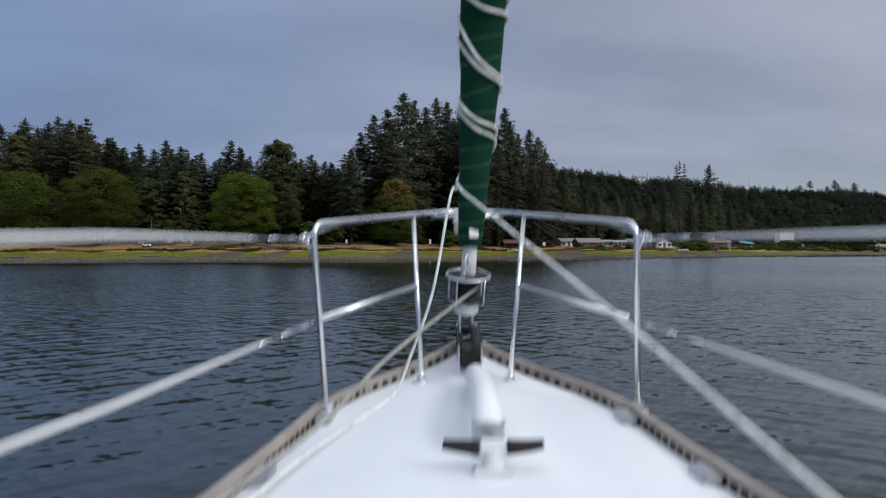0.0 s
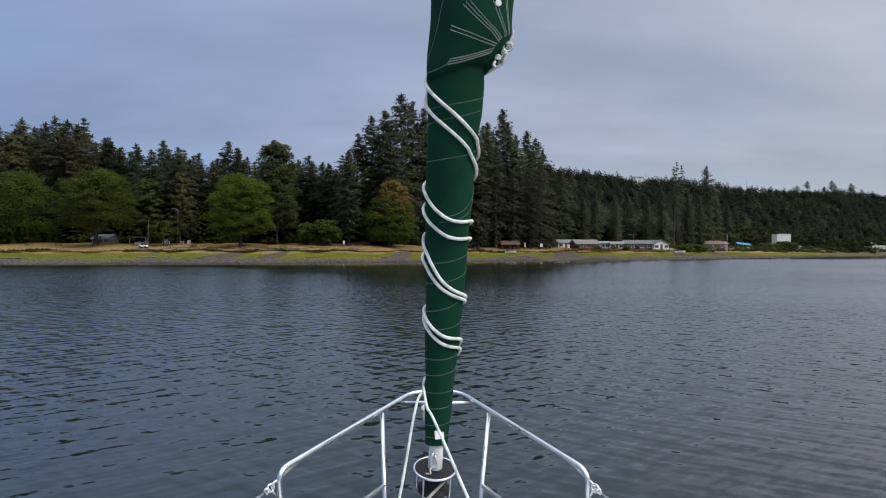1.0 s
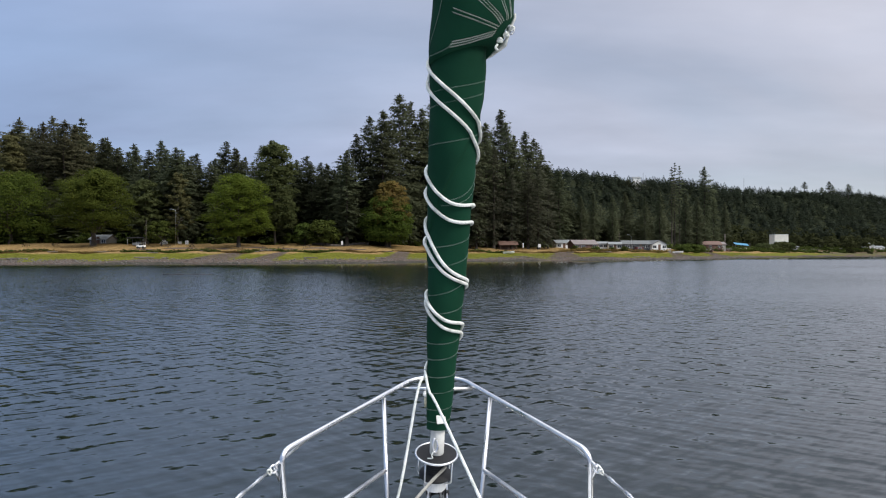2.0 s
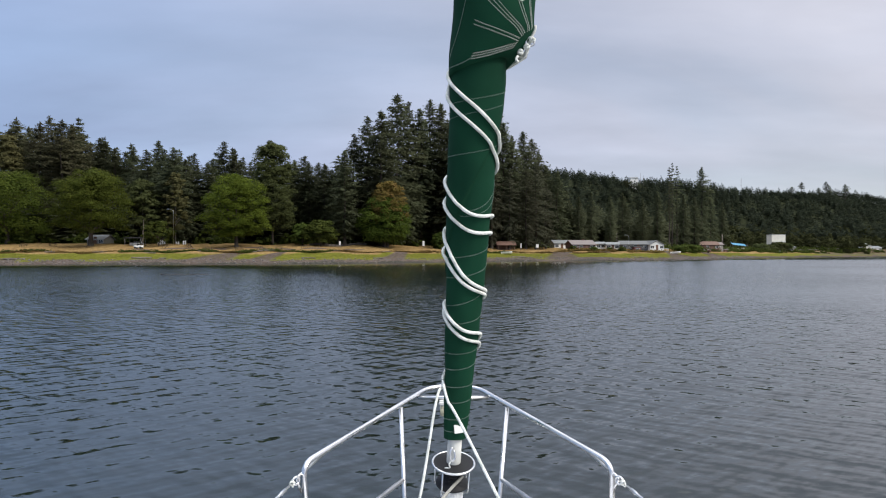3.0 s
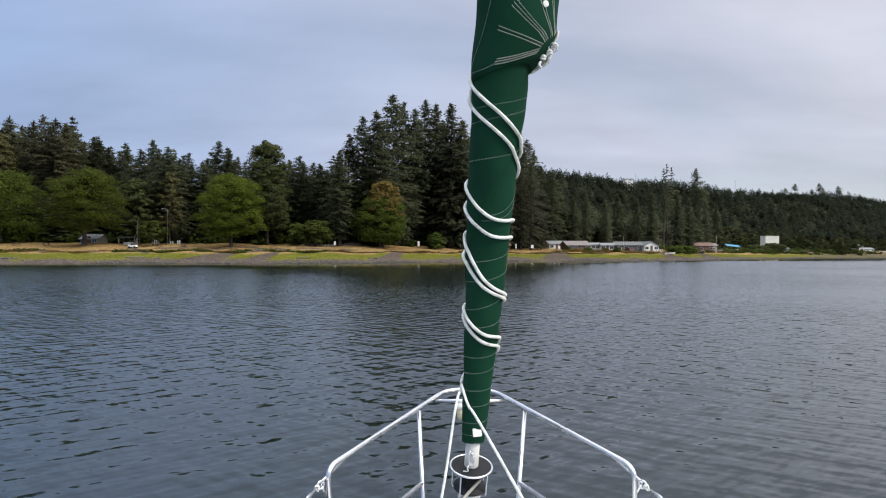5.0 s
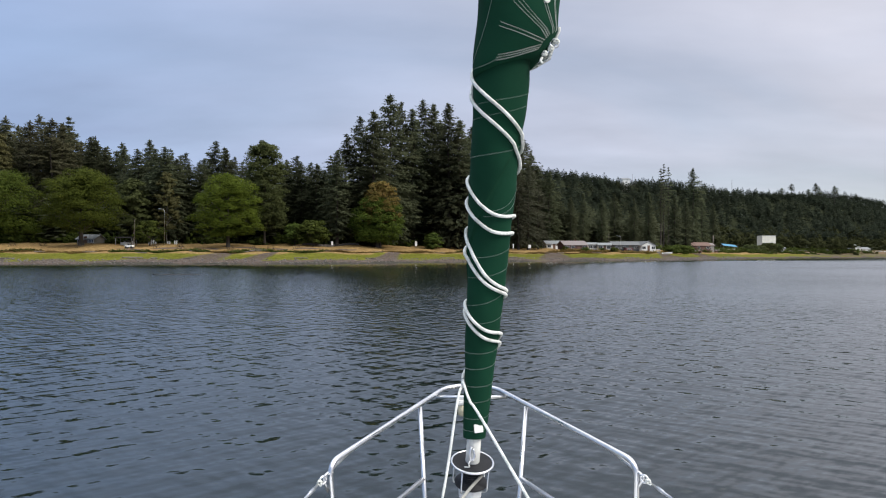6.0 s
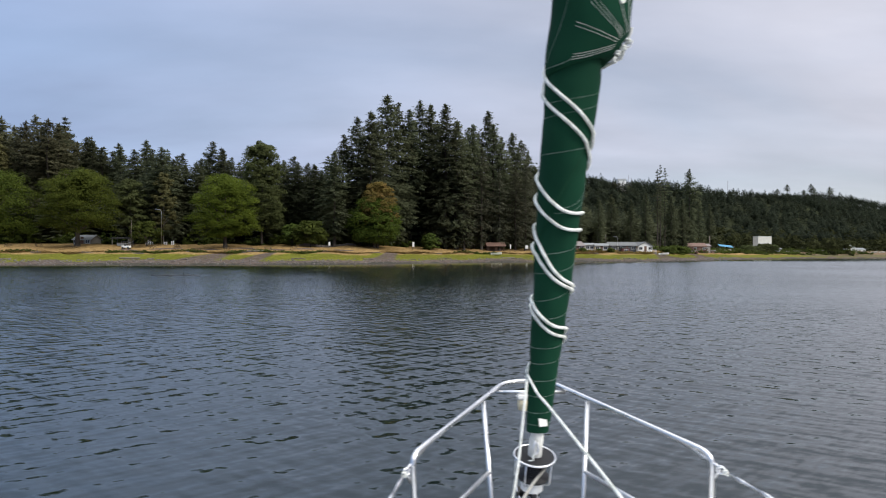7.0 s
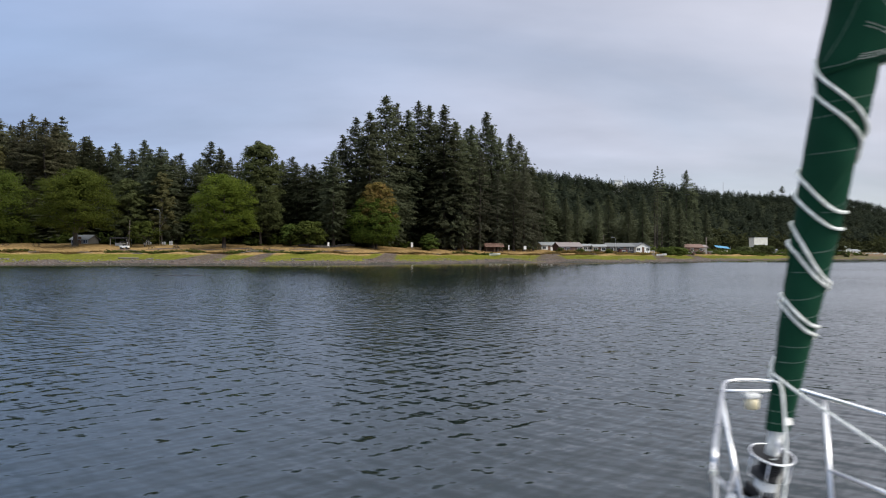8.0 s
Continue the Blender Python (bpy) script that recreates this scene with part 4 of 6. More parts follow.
building("park_shelter", "small brown open shelter with a reddish brown roof", 23.6, 238, 6.2, 4, 2, 1.1, BROWN_WOOD, ROOF_BROWN, 6, category="shelter", posts=True)
building("house", "pale grey house with a low metal roof", 47.1, 259.4, 6.2, 6, 2.2, 1.1, WHITE_PAINT, ROOF_GREY, 8, -0.3)
building("house", "dark maroon house with a faded reddish roof", 53.2, 249.9, 9.0, 7, 2.1, 1.5, MAROON, ROOF_PINK, 10, 0.1, 4, chimney=True)
building("mobile_home", "small white mobile home", 62.0, 255.7, 3.4, 3, 2.1, 0.6, WHITE_PAINT, ROOF_GREY, 4, -0.2, 2, 0, category="mobile home")
building("mobile_home", "white mobile home with a shaded porch", 66.0, 252.2, 4.6, 3, 2.1, 0.7, CREAM_PAINT, ROOF_GREY, -6, -0.2, 3, category="mobile home")
building("house", "long low slate grey house with a grey roof", 75.5, 259.1, 10.4, 7.5, 2.1, 1.3, SLATE_PAINT, ROOF_LONG, 3, 0.1, 4)
building("annex", "small dark red annex before the long house", 75.9, 254, 2.8, 2.4, 2.1, 0.3, DEEP_RED, ROOF_LONG, 3, -0.6, 1, 0, category="shed", flat=True)
building("house", "white gabled house with a chimney", 83.2, 258.5, 5.8, 9, 2.1, 1.5, WHITE_PAINT, ROOF_LONG, 8, 0.1, 3, gable_front=True)
building("hall", "white two-storey hall with a flat roof", 217.2, 424.5, 9.2, 6.0, 5.2, 0.49, CREAM_PAINT, WHITE_PAINT, 4, 4.4, 0, 0, flat=True, category="building")
building("boat_shed", "grey weathered boat shed by the water", 217.5, 417.5, 13.1, 7.5, 3, 1.12, GREY_WOOD, ROOF_GREY, 6, -0.4, 3, category="shed")
building("cottage", "brick red cottage behind clutter", 133, 324.6, 7, 6, 2.5, 1.5, BRICK_RED, ROOF_BROWN, 4, 0.3, 3, category="house")
building("house", "white house with a green roof across the bay", 338, 525.7, 9.74, 8.34, 3.34, 2.36, WHITE_PAINT, ROOF_GREEN, 12, -1.2, 3, gable_front=False)
building("boat_house", "low white boat house across the bay", 356.6, 541.3, 11.3, 7.05, 2.68, 1.27, WHITE_PAINT, ROOF_GREY, 12, -1.6, 3, category="shed")
building("restroom_building", "low grey park building behind the maple", -100.4, 195, 5.5, 4.5, 1.3, 1.2, GREY_WOOD, ROOF_GREY, -10, 0.0, 3, category="building")
building("hilltop_house", "small white house on the far ridge", 216.1, 735, 9, 7, 13.6, 1.4, WHITE_PAINT, ROOF_GREY, 0, 0.0, 3, 0, category="house")


def white_rail(x, y, w, turn):
    d = thing("porch_deck", "white railed wooden porch deck", "porch", at=(x, y, plate(x, y)))
    d.rotation_euler.z = radians(turn)
    box("platform", (w, 3.0, 0.5), pose(0, 0, 0.25), GREY_WOOD, d, bevel=0.02)
    box("handrail", (w, 0.08, 0.10), pose(0, -1.45, 1.42), WHITE_PAINT, d)
    for k in range(int(w / 0.5) + 1):
        box("baluster", (0.07, 0.06, 0.9), pose(-w / 2 + 0.5 * k, -1.45, 0.95), WHITE_PAINT, d)


white_rail(87.2, 257, 3.0, 6)


def tarp_shed(x, y):
    t = thing("tarpaulin_shelter", "boat under a bright blue tarpaulin", "shelter", at=(x, y, plate(x, y)))
    bm = bmesh.new()
    box_into(bm, (8.0, 3.6, 0.14), pose(0, 0, 3.7, 20, 6), 0.03)
    for v in bm.verts:
        v.co.z += 0.25 * math.cos(v.co.x * 0.9) - 0.05 * v.co.y * v.co.y
    part("tarpaulin", bm, BLUE_TARP, t)
    for px in (-4, 4):
        for py in (-1.9, 1.9):
            tube("pole", [(px, py, -0.3), (px, py, 3.7)], 0.06, GREY_WOOD, t, sides=6)
    rowboat_into(t, 0.6, 0, 0.35, 5.2, 2.1)


def rowboat_into(parent, x, y, z, length, width):
    verts, cols, rows = [], 9, 12
    for i in range(rows):
        u = i / (rows - 1)
        w = width / 2 * (math.sin(math.pi * min(1, 0.12 + 0.88 * u) * 0.92) ** 0.6)
        for k in range(cols):
            a = -1 + 2 * k / (cols - 1)
            verts.append((x - length / 2 + length * u, y + w * a, z + 0.75 * abs(a) ** 2.2 + 0.25 * u * u))
    mesh_object("boat_hull", verts, [tuple(q) for q in grid_faces(rows, cols)] + [tuple(range(cols))], WHITE_PAINT, parent, "white boat hull", True)
    box("thwart", (0.3, width * 0.8, 0.05), pose(x, y, z + 0.6), GREY_WOOD, parent)


tarp_shed(170.6, 375.4)


def beached_boat(x, y, turn, length=3.6, label="pale rowing boat drawn up on the beach"):
    b = thing("rowing_boat", label, "boat", at=(x, y, plate(x, y) + 0.05))
    b.rotation_euler.z = radians(turn)
    rowboat_into(b, 0, 0, 0, length, 1.4)


beached_boat(21.6, 213.8, 10)
beached_boat(89.4, 249.5, 20, 4.5, "white boat lying on the grass bank")
beached_boat(203.5, 397.2, 5, 4.5, "white boat lying on the grass bank")
for k, (x, y) in enumerate(((351.4, 512.6), (360, 515.5), (371.5, 521.3), (383, 527), (335.9, 501))):
    beached_boat(x, y, 5 + 14 * k, 6.0, "white motor boat moored by the far landing")


def lamp_pole(x, y, h, arm=True, label="grey metal street lamp by the park", name="street_lamp", r=0.06):
    t = thing(name, label, "lamp post" if arm else "pole", at=(x, y, plate(x, y) - 0.1))
    if arm:
        tube("post", rounded([(0, 0, 0), (0, 0, h), (-1.3, 0, h + 0.25)], 0.8, 6), [r] * 9, ALUMINIUM, t, sides=8)
        box("lamp_head", (0.55, 0.25, 0.14), pose(-1.4, 0, h + 0.22), ALUMINIUM, t, bevel=0.03)
    else:
        tube("post", [(0, 0, 0), (0, 0, h)], r, DRIFTWOOD, t, sides=8)
        box("cap", (0.24, 0.24, 0.10), pose(0, 0, h), DRIFTWOOD, t)


lamp_pole(-74.1, 183.1, 10.0, r=0.035)
lamp_pole(-80.4, 178.8, 7.8, False, "pale wooden flag pole on the meadow", "flag_pole", 0.045)
lamp_pole(68, 253, 6.7, False, "wooden utility pole by the houses", "utility_pole", 0.06)
lamp_pole(72.3, 251.8, 6.0, True, "street lamp by the houses", r=0.04)
lamp_pole(145.7, 339.2, 8.7, False, "pale wooden post by the cottage", "utility_pole", 0.3)
lamp_pole(226, 740, 22, False, "thin radio mast on the far ridge", "radio_mast", 0.16)
lamp_pole(229, 740, 20, False, "thin radio mast on the far ridge", "radio_mast", 0.16)
lamp_pole(413, 900, 28.6, False, "thin radio mast on the far ridge", "radio_mast", 0.2)


def utility_cart(x, y):
    c = thing("utility_cart", "white park utility cart with a dark canopy", "cart", at=(x, y, plate(x, y)))
    box("body", (2.1, 1.2, 0.55), pose(0, 0, 0.62), WHITE_PAINT, c, bevel=0.06)
    box("seat", (0.5, 1.1, 0.5), pose(-0.1, 0, 1.05), RUBBER, c, bevel=0.05)
    box("canopy", (2.3, 1.3, 0.10), pose(0, 0, 1.95), RUBBER, c, "dark canopy", bevel=0.03)
    for px in (-0.95, 0.95):
        for py in (-0.55, 0.55):
            tube("canopy_post", [(px, py, 0.8), (px, py, 1.95)], 0.03, STEEL, c, sides=6)
            bm = bmesh.new()
            lathe_into(bm, [(0.18, -0.09), (0.29, -0.08), (0.29, 0.08), (0.18, 0.09)], pose(px * 0.75, py, 0.29, 90), 14)
            part("wheel", bm, RUBBER, c, "black tyre")


utility_cart(-80.3, 175.7)


def picnic_shelter(x, y):
    t = thing("picnic_shelter", "open picnic shelter with a dark flat roof", "shelter", at=(x, y, plate(x, y)))
    box("roof", (4.9, 3.4, 0.28), pose(0, 0, 2.3, 3), RUBBER, t, "dark flat roof", bevel=0.03)
    for px in (-2.2, 2.2):
        for py in (-1.5, 1.5):
            tube("post", [(px, py, -0.2), (px, py, 2.25)], 0.07, GREY_WOOD, t, sides=8)
    box("counter", (2.6, 0.8, 0.9), pose(-0.4, 0.6, 0.45), CREAM_PAINT, t, "pale counter", bevel=0.02)


def board_fence(x, y, w, h, turn):
    t = thing("board_fence", "short white board fence at the meadow's edge", "fence", "board fences", at=(x, y, plate(x, y)))
    t.rotation_euler.z = radians(turn)
    count = max(2, int(w / 0.55))
    for k in range(count):
        box("board", (0.34, 0.05, h * (0.9 + 0.1 * (k % 2))), pose(-w / 2 + w * (k + 0.5) / count, 0, h * 0.5), WHITE_PAINT, t, bevel=0.01)
    for z in (0.3, 0.75):
        box("rail", (w, 0.05, 0.09), pose(0, 0.06, h * z), WHITE_PAINT, t)


picnic_shelter(-86.0, 186)
board_fence(-80.3, 190, 2.3, 1.3, 4)
board_fence(-75.9, 190.5, 1.2, 0.8, -6)
board_fence(-73.9, 190.5, 1.0, 1.3, 10)


def picnic_table(x, y, turn):
    t = thing("picnic_table", "dark wooden picnic table on dry grass", "picnic table", "picnic tables", at=(x, y, plate(x, y)))
    t.rotation_euler.z = turn
    box("tabletop", (1.9, 0.75, 0.07), pose(0, 0, 0.75), PICNIC_WOOD, t, bevel=0.01)
    for s in (-1, 1):
        box("bench", (1.9, 0.28, 0.06), pose(0, s * 0.72, 0.45), PICNIC_WOOD, t, bevel=0.01)
        for q in (-0.7, 0.7):
            tube("leg", [(q, s * 0.62, -0.05), (q, s * 0.12, 0.74)], 0.05, PICNIC_WOOD, t, sides=6)


for k, (x, y) in enumerate(((-115.7, 183.1), (-109, 185.7), (-94.8, 177.9), (-66.7, 175.4), (-61.4, 174.9), (-73.6, 176.7), (-48.4, 177.7), (-44.2, 180.2), (-54, 176.9), (-68.5, 180.2), (-37.7, 183.1))):
    picnic_table(x, y, k * 0.9)


def sign_board(x, y, w, h, label="small white notice board on posts"):
    t = thing("notice_board", label, "sign", "notice boards", at=(x, y, plate(x, y)))
    box("board", (w, 0.06, h), pose(0, 0, 1.0 + h / 2 - 0.2), WHITE_PAINT, t, bevel=0.01)
    for s in (-1, 1):
        tube("post", [(s * w * 0.4, 0.05, -0.2), (s * w * 0.4, 0.05, 0.8 + h)], 0.05, GREY_WOOD, t, sides=6)


sign_board(-29.4, 193, 0.55, 1.1)
sign_board(-5.5, 217.1, 0.7, 1.6)
sign_board(35.2, 238.4, 1.0, 1.2)
sign_board(29.2, 237.7, 0.4, 1.6, "narrow white marker board on posts")


def log(x, y, length, r, turn, z=None, label="bleached driftwood log on the beach", name="driftwood_log", mat=DRIFTWOOD):
    rng = random.Random(int(x * 7 + y))
    z = plate(x, y) + r * 0.6 if z is None else z
    c, s = math.cos(turn), math.sin(turn)
    pts = [Vector((x + c * u * length, y + s * u * length, z + rng.uniform(-0.03, 0.03))) for u in np.linspace(-0.5, 0.5, 7)]
    bm = bmesh.new()
    tube_into(bm, pts, [r * rng.uniform(0.8, 1.1) * (1 - 0.04 * k) for k in range(7)], 9)
    a = pts[4]
    tube_into(bm, [a, a + Vector((0.1, -0.2, 0.5 * r + 0.35))], [r * 0.35, r * 0.15], 6)
    tagged(part(name, bm, mat, None, "", True), label, "log", "driftwood logs" if z > 0.3 else "")


rng_log = random.Random(12)
for k in range(26):
    x = rng_log.uniform(-100, 100)
    y = float(shore(x)) + rng_log.choice((7.5, 8.5, 21, 23, 24)) + rng_log.uniform(-0.8, 0.8)
    log(x, y, rng_log.uniform(1.5, 5.0), rng_log.uniform(0.12, 0.28), rng_log.uniform(-0.3, 0.5))
log(-28.5, 74, 5.2, 0.13, 0.05, -0.03, "dark waterlogged log floating near the beach", "floating_log", RUBBER)


def low_wall(x0, y0, x1, y1, label, h=0.7, pieces=14):
    """A bank wall of single stone blocks."""
    w = thing("stone_wall", label, "wall", at=(x0, y0, plate(x0, y0)))
    rng = random.Random(int(x0))
    for k in range(pieces):
        u = (k + 0.5) / pieces
        x, y = x0 + (x1 - x0) * u, y0 + (y1 - y0) * u
        ln = math.hypot(x1 - x0, y1 - y0) / pieces
        box("block", (ln * 0.96, 0.6, h * rng.uniform(0.85, 1.15)), pose(x - x0, y - y0, plate(x, y) - plate(x0, y0) + h * 0.4, 0, 0, math.degrees(math.atan2(y1 - y0, x1 - x0))), GREY_STONE, w, bevel=0.05)


low_wall(228.4, 423.8, 288.9, 475.1, "grey stone bank wall by the boat shed", 1.3, 18)
low_wall(-38.6, 194.9, -22.9, 204.2, "low grey stone kerb wall by the park road", 0.7, 16)
low_wall(122.5, 306.3, 155.3, 353.3, "low stone wall before the cottage", 1.1, 14)


def beach_stones():
    """Stones of the tide line and grass tufts of the bank."""
    rng = np.random.default_rng(31)
    n = 5200
    x = rng.uniform(-100, 150, n)
    s = rng.uniform(0.2, 8.5, n)
    y = shore(x) + s
    z = land(x, y)
    r = 0.05 + 0.28 * rng.random(n) ** 4
    unit = np.array([(1, 0, 0), (0.4, 0.9, 0), (-0.7, 0.7, 0), (-0.9, -0.5, 0), (0.2, -1, 0), (0.1, 0, 0.75), (0, 0, -0.5)])
    tri = np.array([(0, 1, 5), (1, 2, 5), (2, 3, 5), (3, 4, 5), (4, 0, 5), (1, 0, 6), (2, 1, 6), (3, 2, 6), (4, 3, 6), (0, 4, 6)])
    a = rng.uniform(0, 6.28, n)
    ux = unit[None, :, 0] * np.cos(a)[:, None] - unit[None, :, 1] * np.sin(a)[:, None]
    uy = unit[None, :, 0] * np.sin(a)[:, None] + unit[None, :, 1] * np.cos(a)[:, None]
    v = np.stack([x[:, None] + ux * r[:, None] * 1.3, y[:, None] + uy * r[:, None], z[:, None] + unit[None, :, 2] * r[:, None]], -1).reshape(-1, 3)
    f = (tri[None] + 7 * np.arange(n)[:, None, None]).reshape(-1, 3)
    tagged(new("beach_stones", fast_mesh("beach_stones", v, f, GREY_STONE)), "grey and brown stones along the tide line", "stones", kind="stuff")
    for name, label, lo, hi, hgt, mat, cnt in (("marsh_grass", "bright yellow-green marsh grass", 7.5, 19, 0.11, MARSH, 20000), ("dry_grass", "dry yellow meadow grass", 20, 46, 0.14, DRY, 12000)):
        x = rng.uniform(-130, 150, cnt)
        s = rng.uniform(lo, hi, cnt)
        y = shore(x) + s
        keep = np.sin(x * 0.13 + s * 0.2) + np.sin(x * 0.41 - s * 0.5) > -1.1
        x, y = x[keep], y[keep]
        base = np.stack([x, y, land(x, y) - 0.03], -1)
        m = len(x)
        way = np.stack([rng.normal(0, 0.35, m), rng.normal(0, 0.35, m), np.ones(m)], -1)
        ln = hgt * rng.uniform(0.5, 1.2, m)
        tagged(new(name, crown_mesh((tufts(base, way, ln, ln * 0.7, rng), np.tile([0.0, -0.8, 0.9], (4 * m, 1))), mat)), label, "grass", kind="stuff")


MARSH = foliage("marsh_grass_blades", (0.050, 0.056, 0.010), (0.076, 0.082, 0.015), (0.108, 0.106, 0.021))
DRY = foliage("dry_grass_blades", (0.11, 0.073, 0.032), (0.175, 0.120, 0.052), (0.25, 0.178, 0.078))
beach_stones()

def hedge(rows, leaf_mat, label):
    for k, (x, y, h, half) in enumerate(rows):
        broadleaf("bush", label, x, y, h, half, 0.0, leaf_mat, 50 + k, 26 if half < 3 else 70, 45 if half < 3 else 90, 0.08, 0.28 if half < 3 else 0.38, group="garden bushes", limbs=3)


hedge(((49.4, 245, 1.6, 1.6), (56.5, 242.5, 1.9, 1.8), (58.6, 246.3, 1.4, 1.5), (63.4, 245.9, 1.4, 1.5), (68, 245.5, 1.7, 1.8), (96.7, 264.2, 3.0, 3.2), (104.5, 277.5, 3.4, 3.8), (113.6, 291.9, 2.9, 3.1)), MAPLE_DARK, "dark green garden bush before the houses")
hedge(((145.2, 335.4, 2.4, 2.6), (156.1, 352.2, 2.3, 2.5), (192.5, 394, 4.6, 5.0), (201.0, 401, 4.4, 4.6), (215.5, 414, 6.6, 3.4), (210.5, 411, 6.2, 3.6), (220.0, 415, 5.6, 3.0)), ALDER, "green bush on the grass bank")

RIDGE = [
    (579, 1050, 28), (563, 1050, 19), (612, 1060, 21), (618, 1050, 32), (633, 1065, 23.5), (649, 1050, 30),
]
ridge_crown = crown_mesh(conifer_crown(77, wide=0.13, bare=0.38, ragged=0.9, step=1.0), FIR, 3)
lone_crown = crown_mesh(conifer_crown(78, wide=0.15, bare=0.62, ragged=0.45, slope=0.5), FIR, 3)
plant_firs([(115.5, 327, 42), (104.4, 299.2, 37.2), (119.3, 331, 41)], "spindly half-bare pine behind the houses", "firs behind the houses", [ridge_crown], 14, (0.7, 0.8))
plant_firs(RIDGE, "lone tall pine standing over the far ridge", "pines of the far ridge", [lone_crown], 9, (1.2, 1.5))
plant_firs([(201.2, 716, 11), (206.6, 722, 10), (209.2, 718, 11.5), (214.2, 722, 10), (216.5, 717, 12), (221.8, 722, 11)], "small dark fir before the house on the ridge", "pines of the far ridge", back_crowns, 19, (1.4, 1.7))


def lumber_pile(x, y, turn, n, label):
    """A loose stack of old boards and posts."""
    t = thing("lumber_pile", label, "lumber pile", "lumber piles", at=(x, y, plate(x, y)))
    t.rotation_euler.z = radians(turn)
    rng = random.Random(int(x * 3))
    for k in range(2 * n):
        box("board", (rng.uniform(2.5, 4.5), 0.5, 0.30), pose(rng.uniform(-0.5, 0.5), rng.uniform(-0.9, 0.9), 0.1 + 0.30 * (k // 3), 0, rng.uniform(-3, 3), rng.uniform(-14, 14)), rng.choice((BROWN_WOOD, GREY_WOOD, BRICK_RED)), t, bevel=0.01)


lumber_pile(120.6, 312, -30, 8, "weathered brown lumber piled before the cottage")
lumber_pile(126.7, 318, -7, 10, "weathered brown lumber piled before the cottage")
lumber_pile(137.3, 326, 16, 9, "weathered brown lumber piled before the cottage")
lumber_pile(144.2, 333, 39, 7, "weathered brown lumber piled before the cottage")
lumber_pile(125.1, 306, 62, 6, "weathered brown lumber piled before the cottage")
building("shed", "dark brown lean-to shed beside the cottage", 126.1, 322, 5, 4, 2.6, 1.2, BROWN_WOOD, ROOF_BROWN, -8, -0.2, 2, category="shed")
building("shed", "grey board shed behind the lumber", 138.9, 330, 4.5, 4, 3.4, 1.0, GREY_WOOD, ROOF_PINK, 14, -0.2, 1, 0, category="shed")
beached_boat(104.7, 296, 12, 4.2, "white boat lying on the grass bank")
beached_boat(110.2, 300, 12, 4.2, "white boat lying on the grass bank")


# ---- the boat ----
MID = 0.113                       # the boat's middle line
HULL_Y = (-4.0, -1.0, 0.5, 1.5, 1.95, 2.4, 2.8, 3.0, 3.2, 3.38, 3.5)
HULL_W = (1.5, 1.24, 1.0, 0.765, 0.665, 0.59, 0.525, 0.425, 0.265, 0.12, 0.05)
HULL_Z = (0.95, 0.97, 0.99, 1.02, 1.04, 1.06, 1.09, 1.11, 1.14, 1.18, 1.21)


def half_width(y):
    return float(np.interp(y, HULL_Y, HULL_W))


def deck_z(y):
    return float(np.interp(y, HULL_Y, HULL_Z))


def stay(z):
    """The middle of the forestay at a height."""
    return Vector((0.117 + 0.053 * (z - 1.66), 3.286 - 0.245 * (z - 1.66), z))


STAY_WAY = (stay(3.0) - stay(1.6)).normalized()
boat = thing("sailboat", "white sailboat bow with a stainless steel pulpit", "sailboat")
YS = np.concatenate([np.linspace(-4.0, 1.2, 12), np.linspace(1.35, 3.5, 22)])


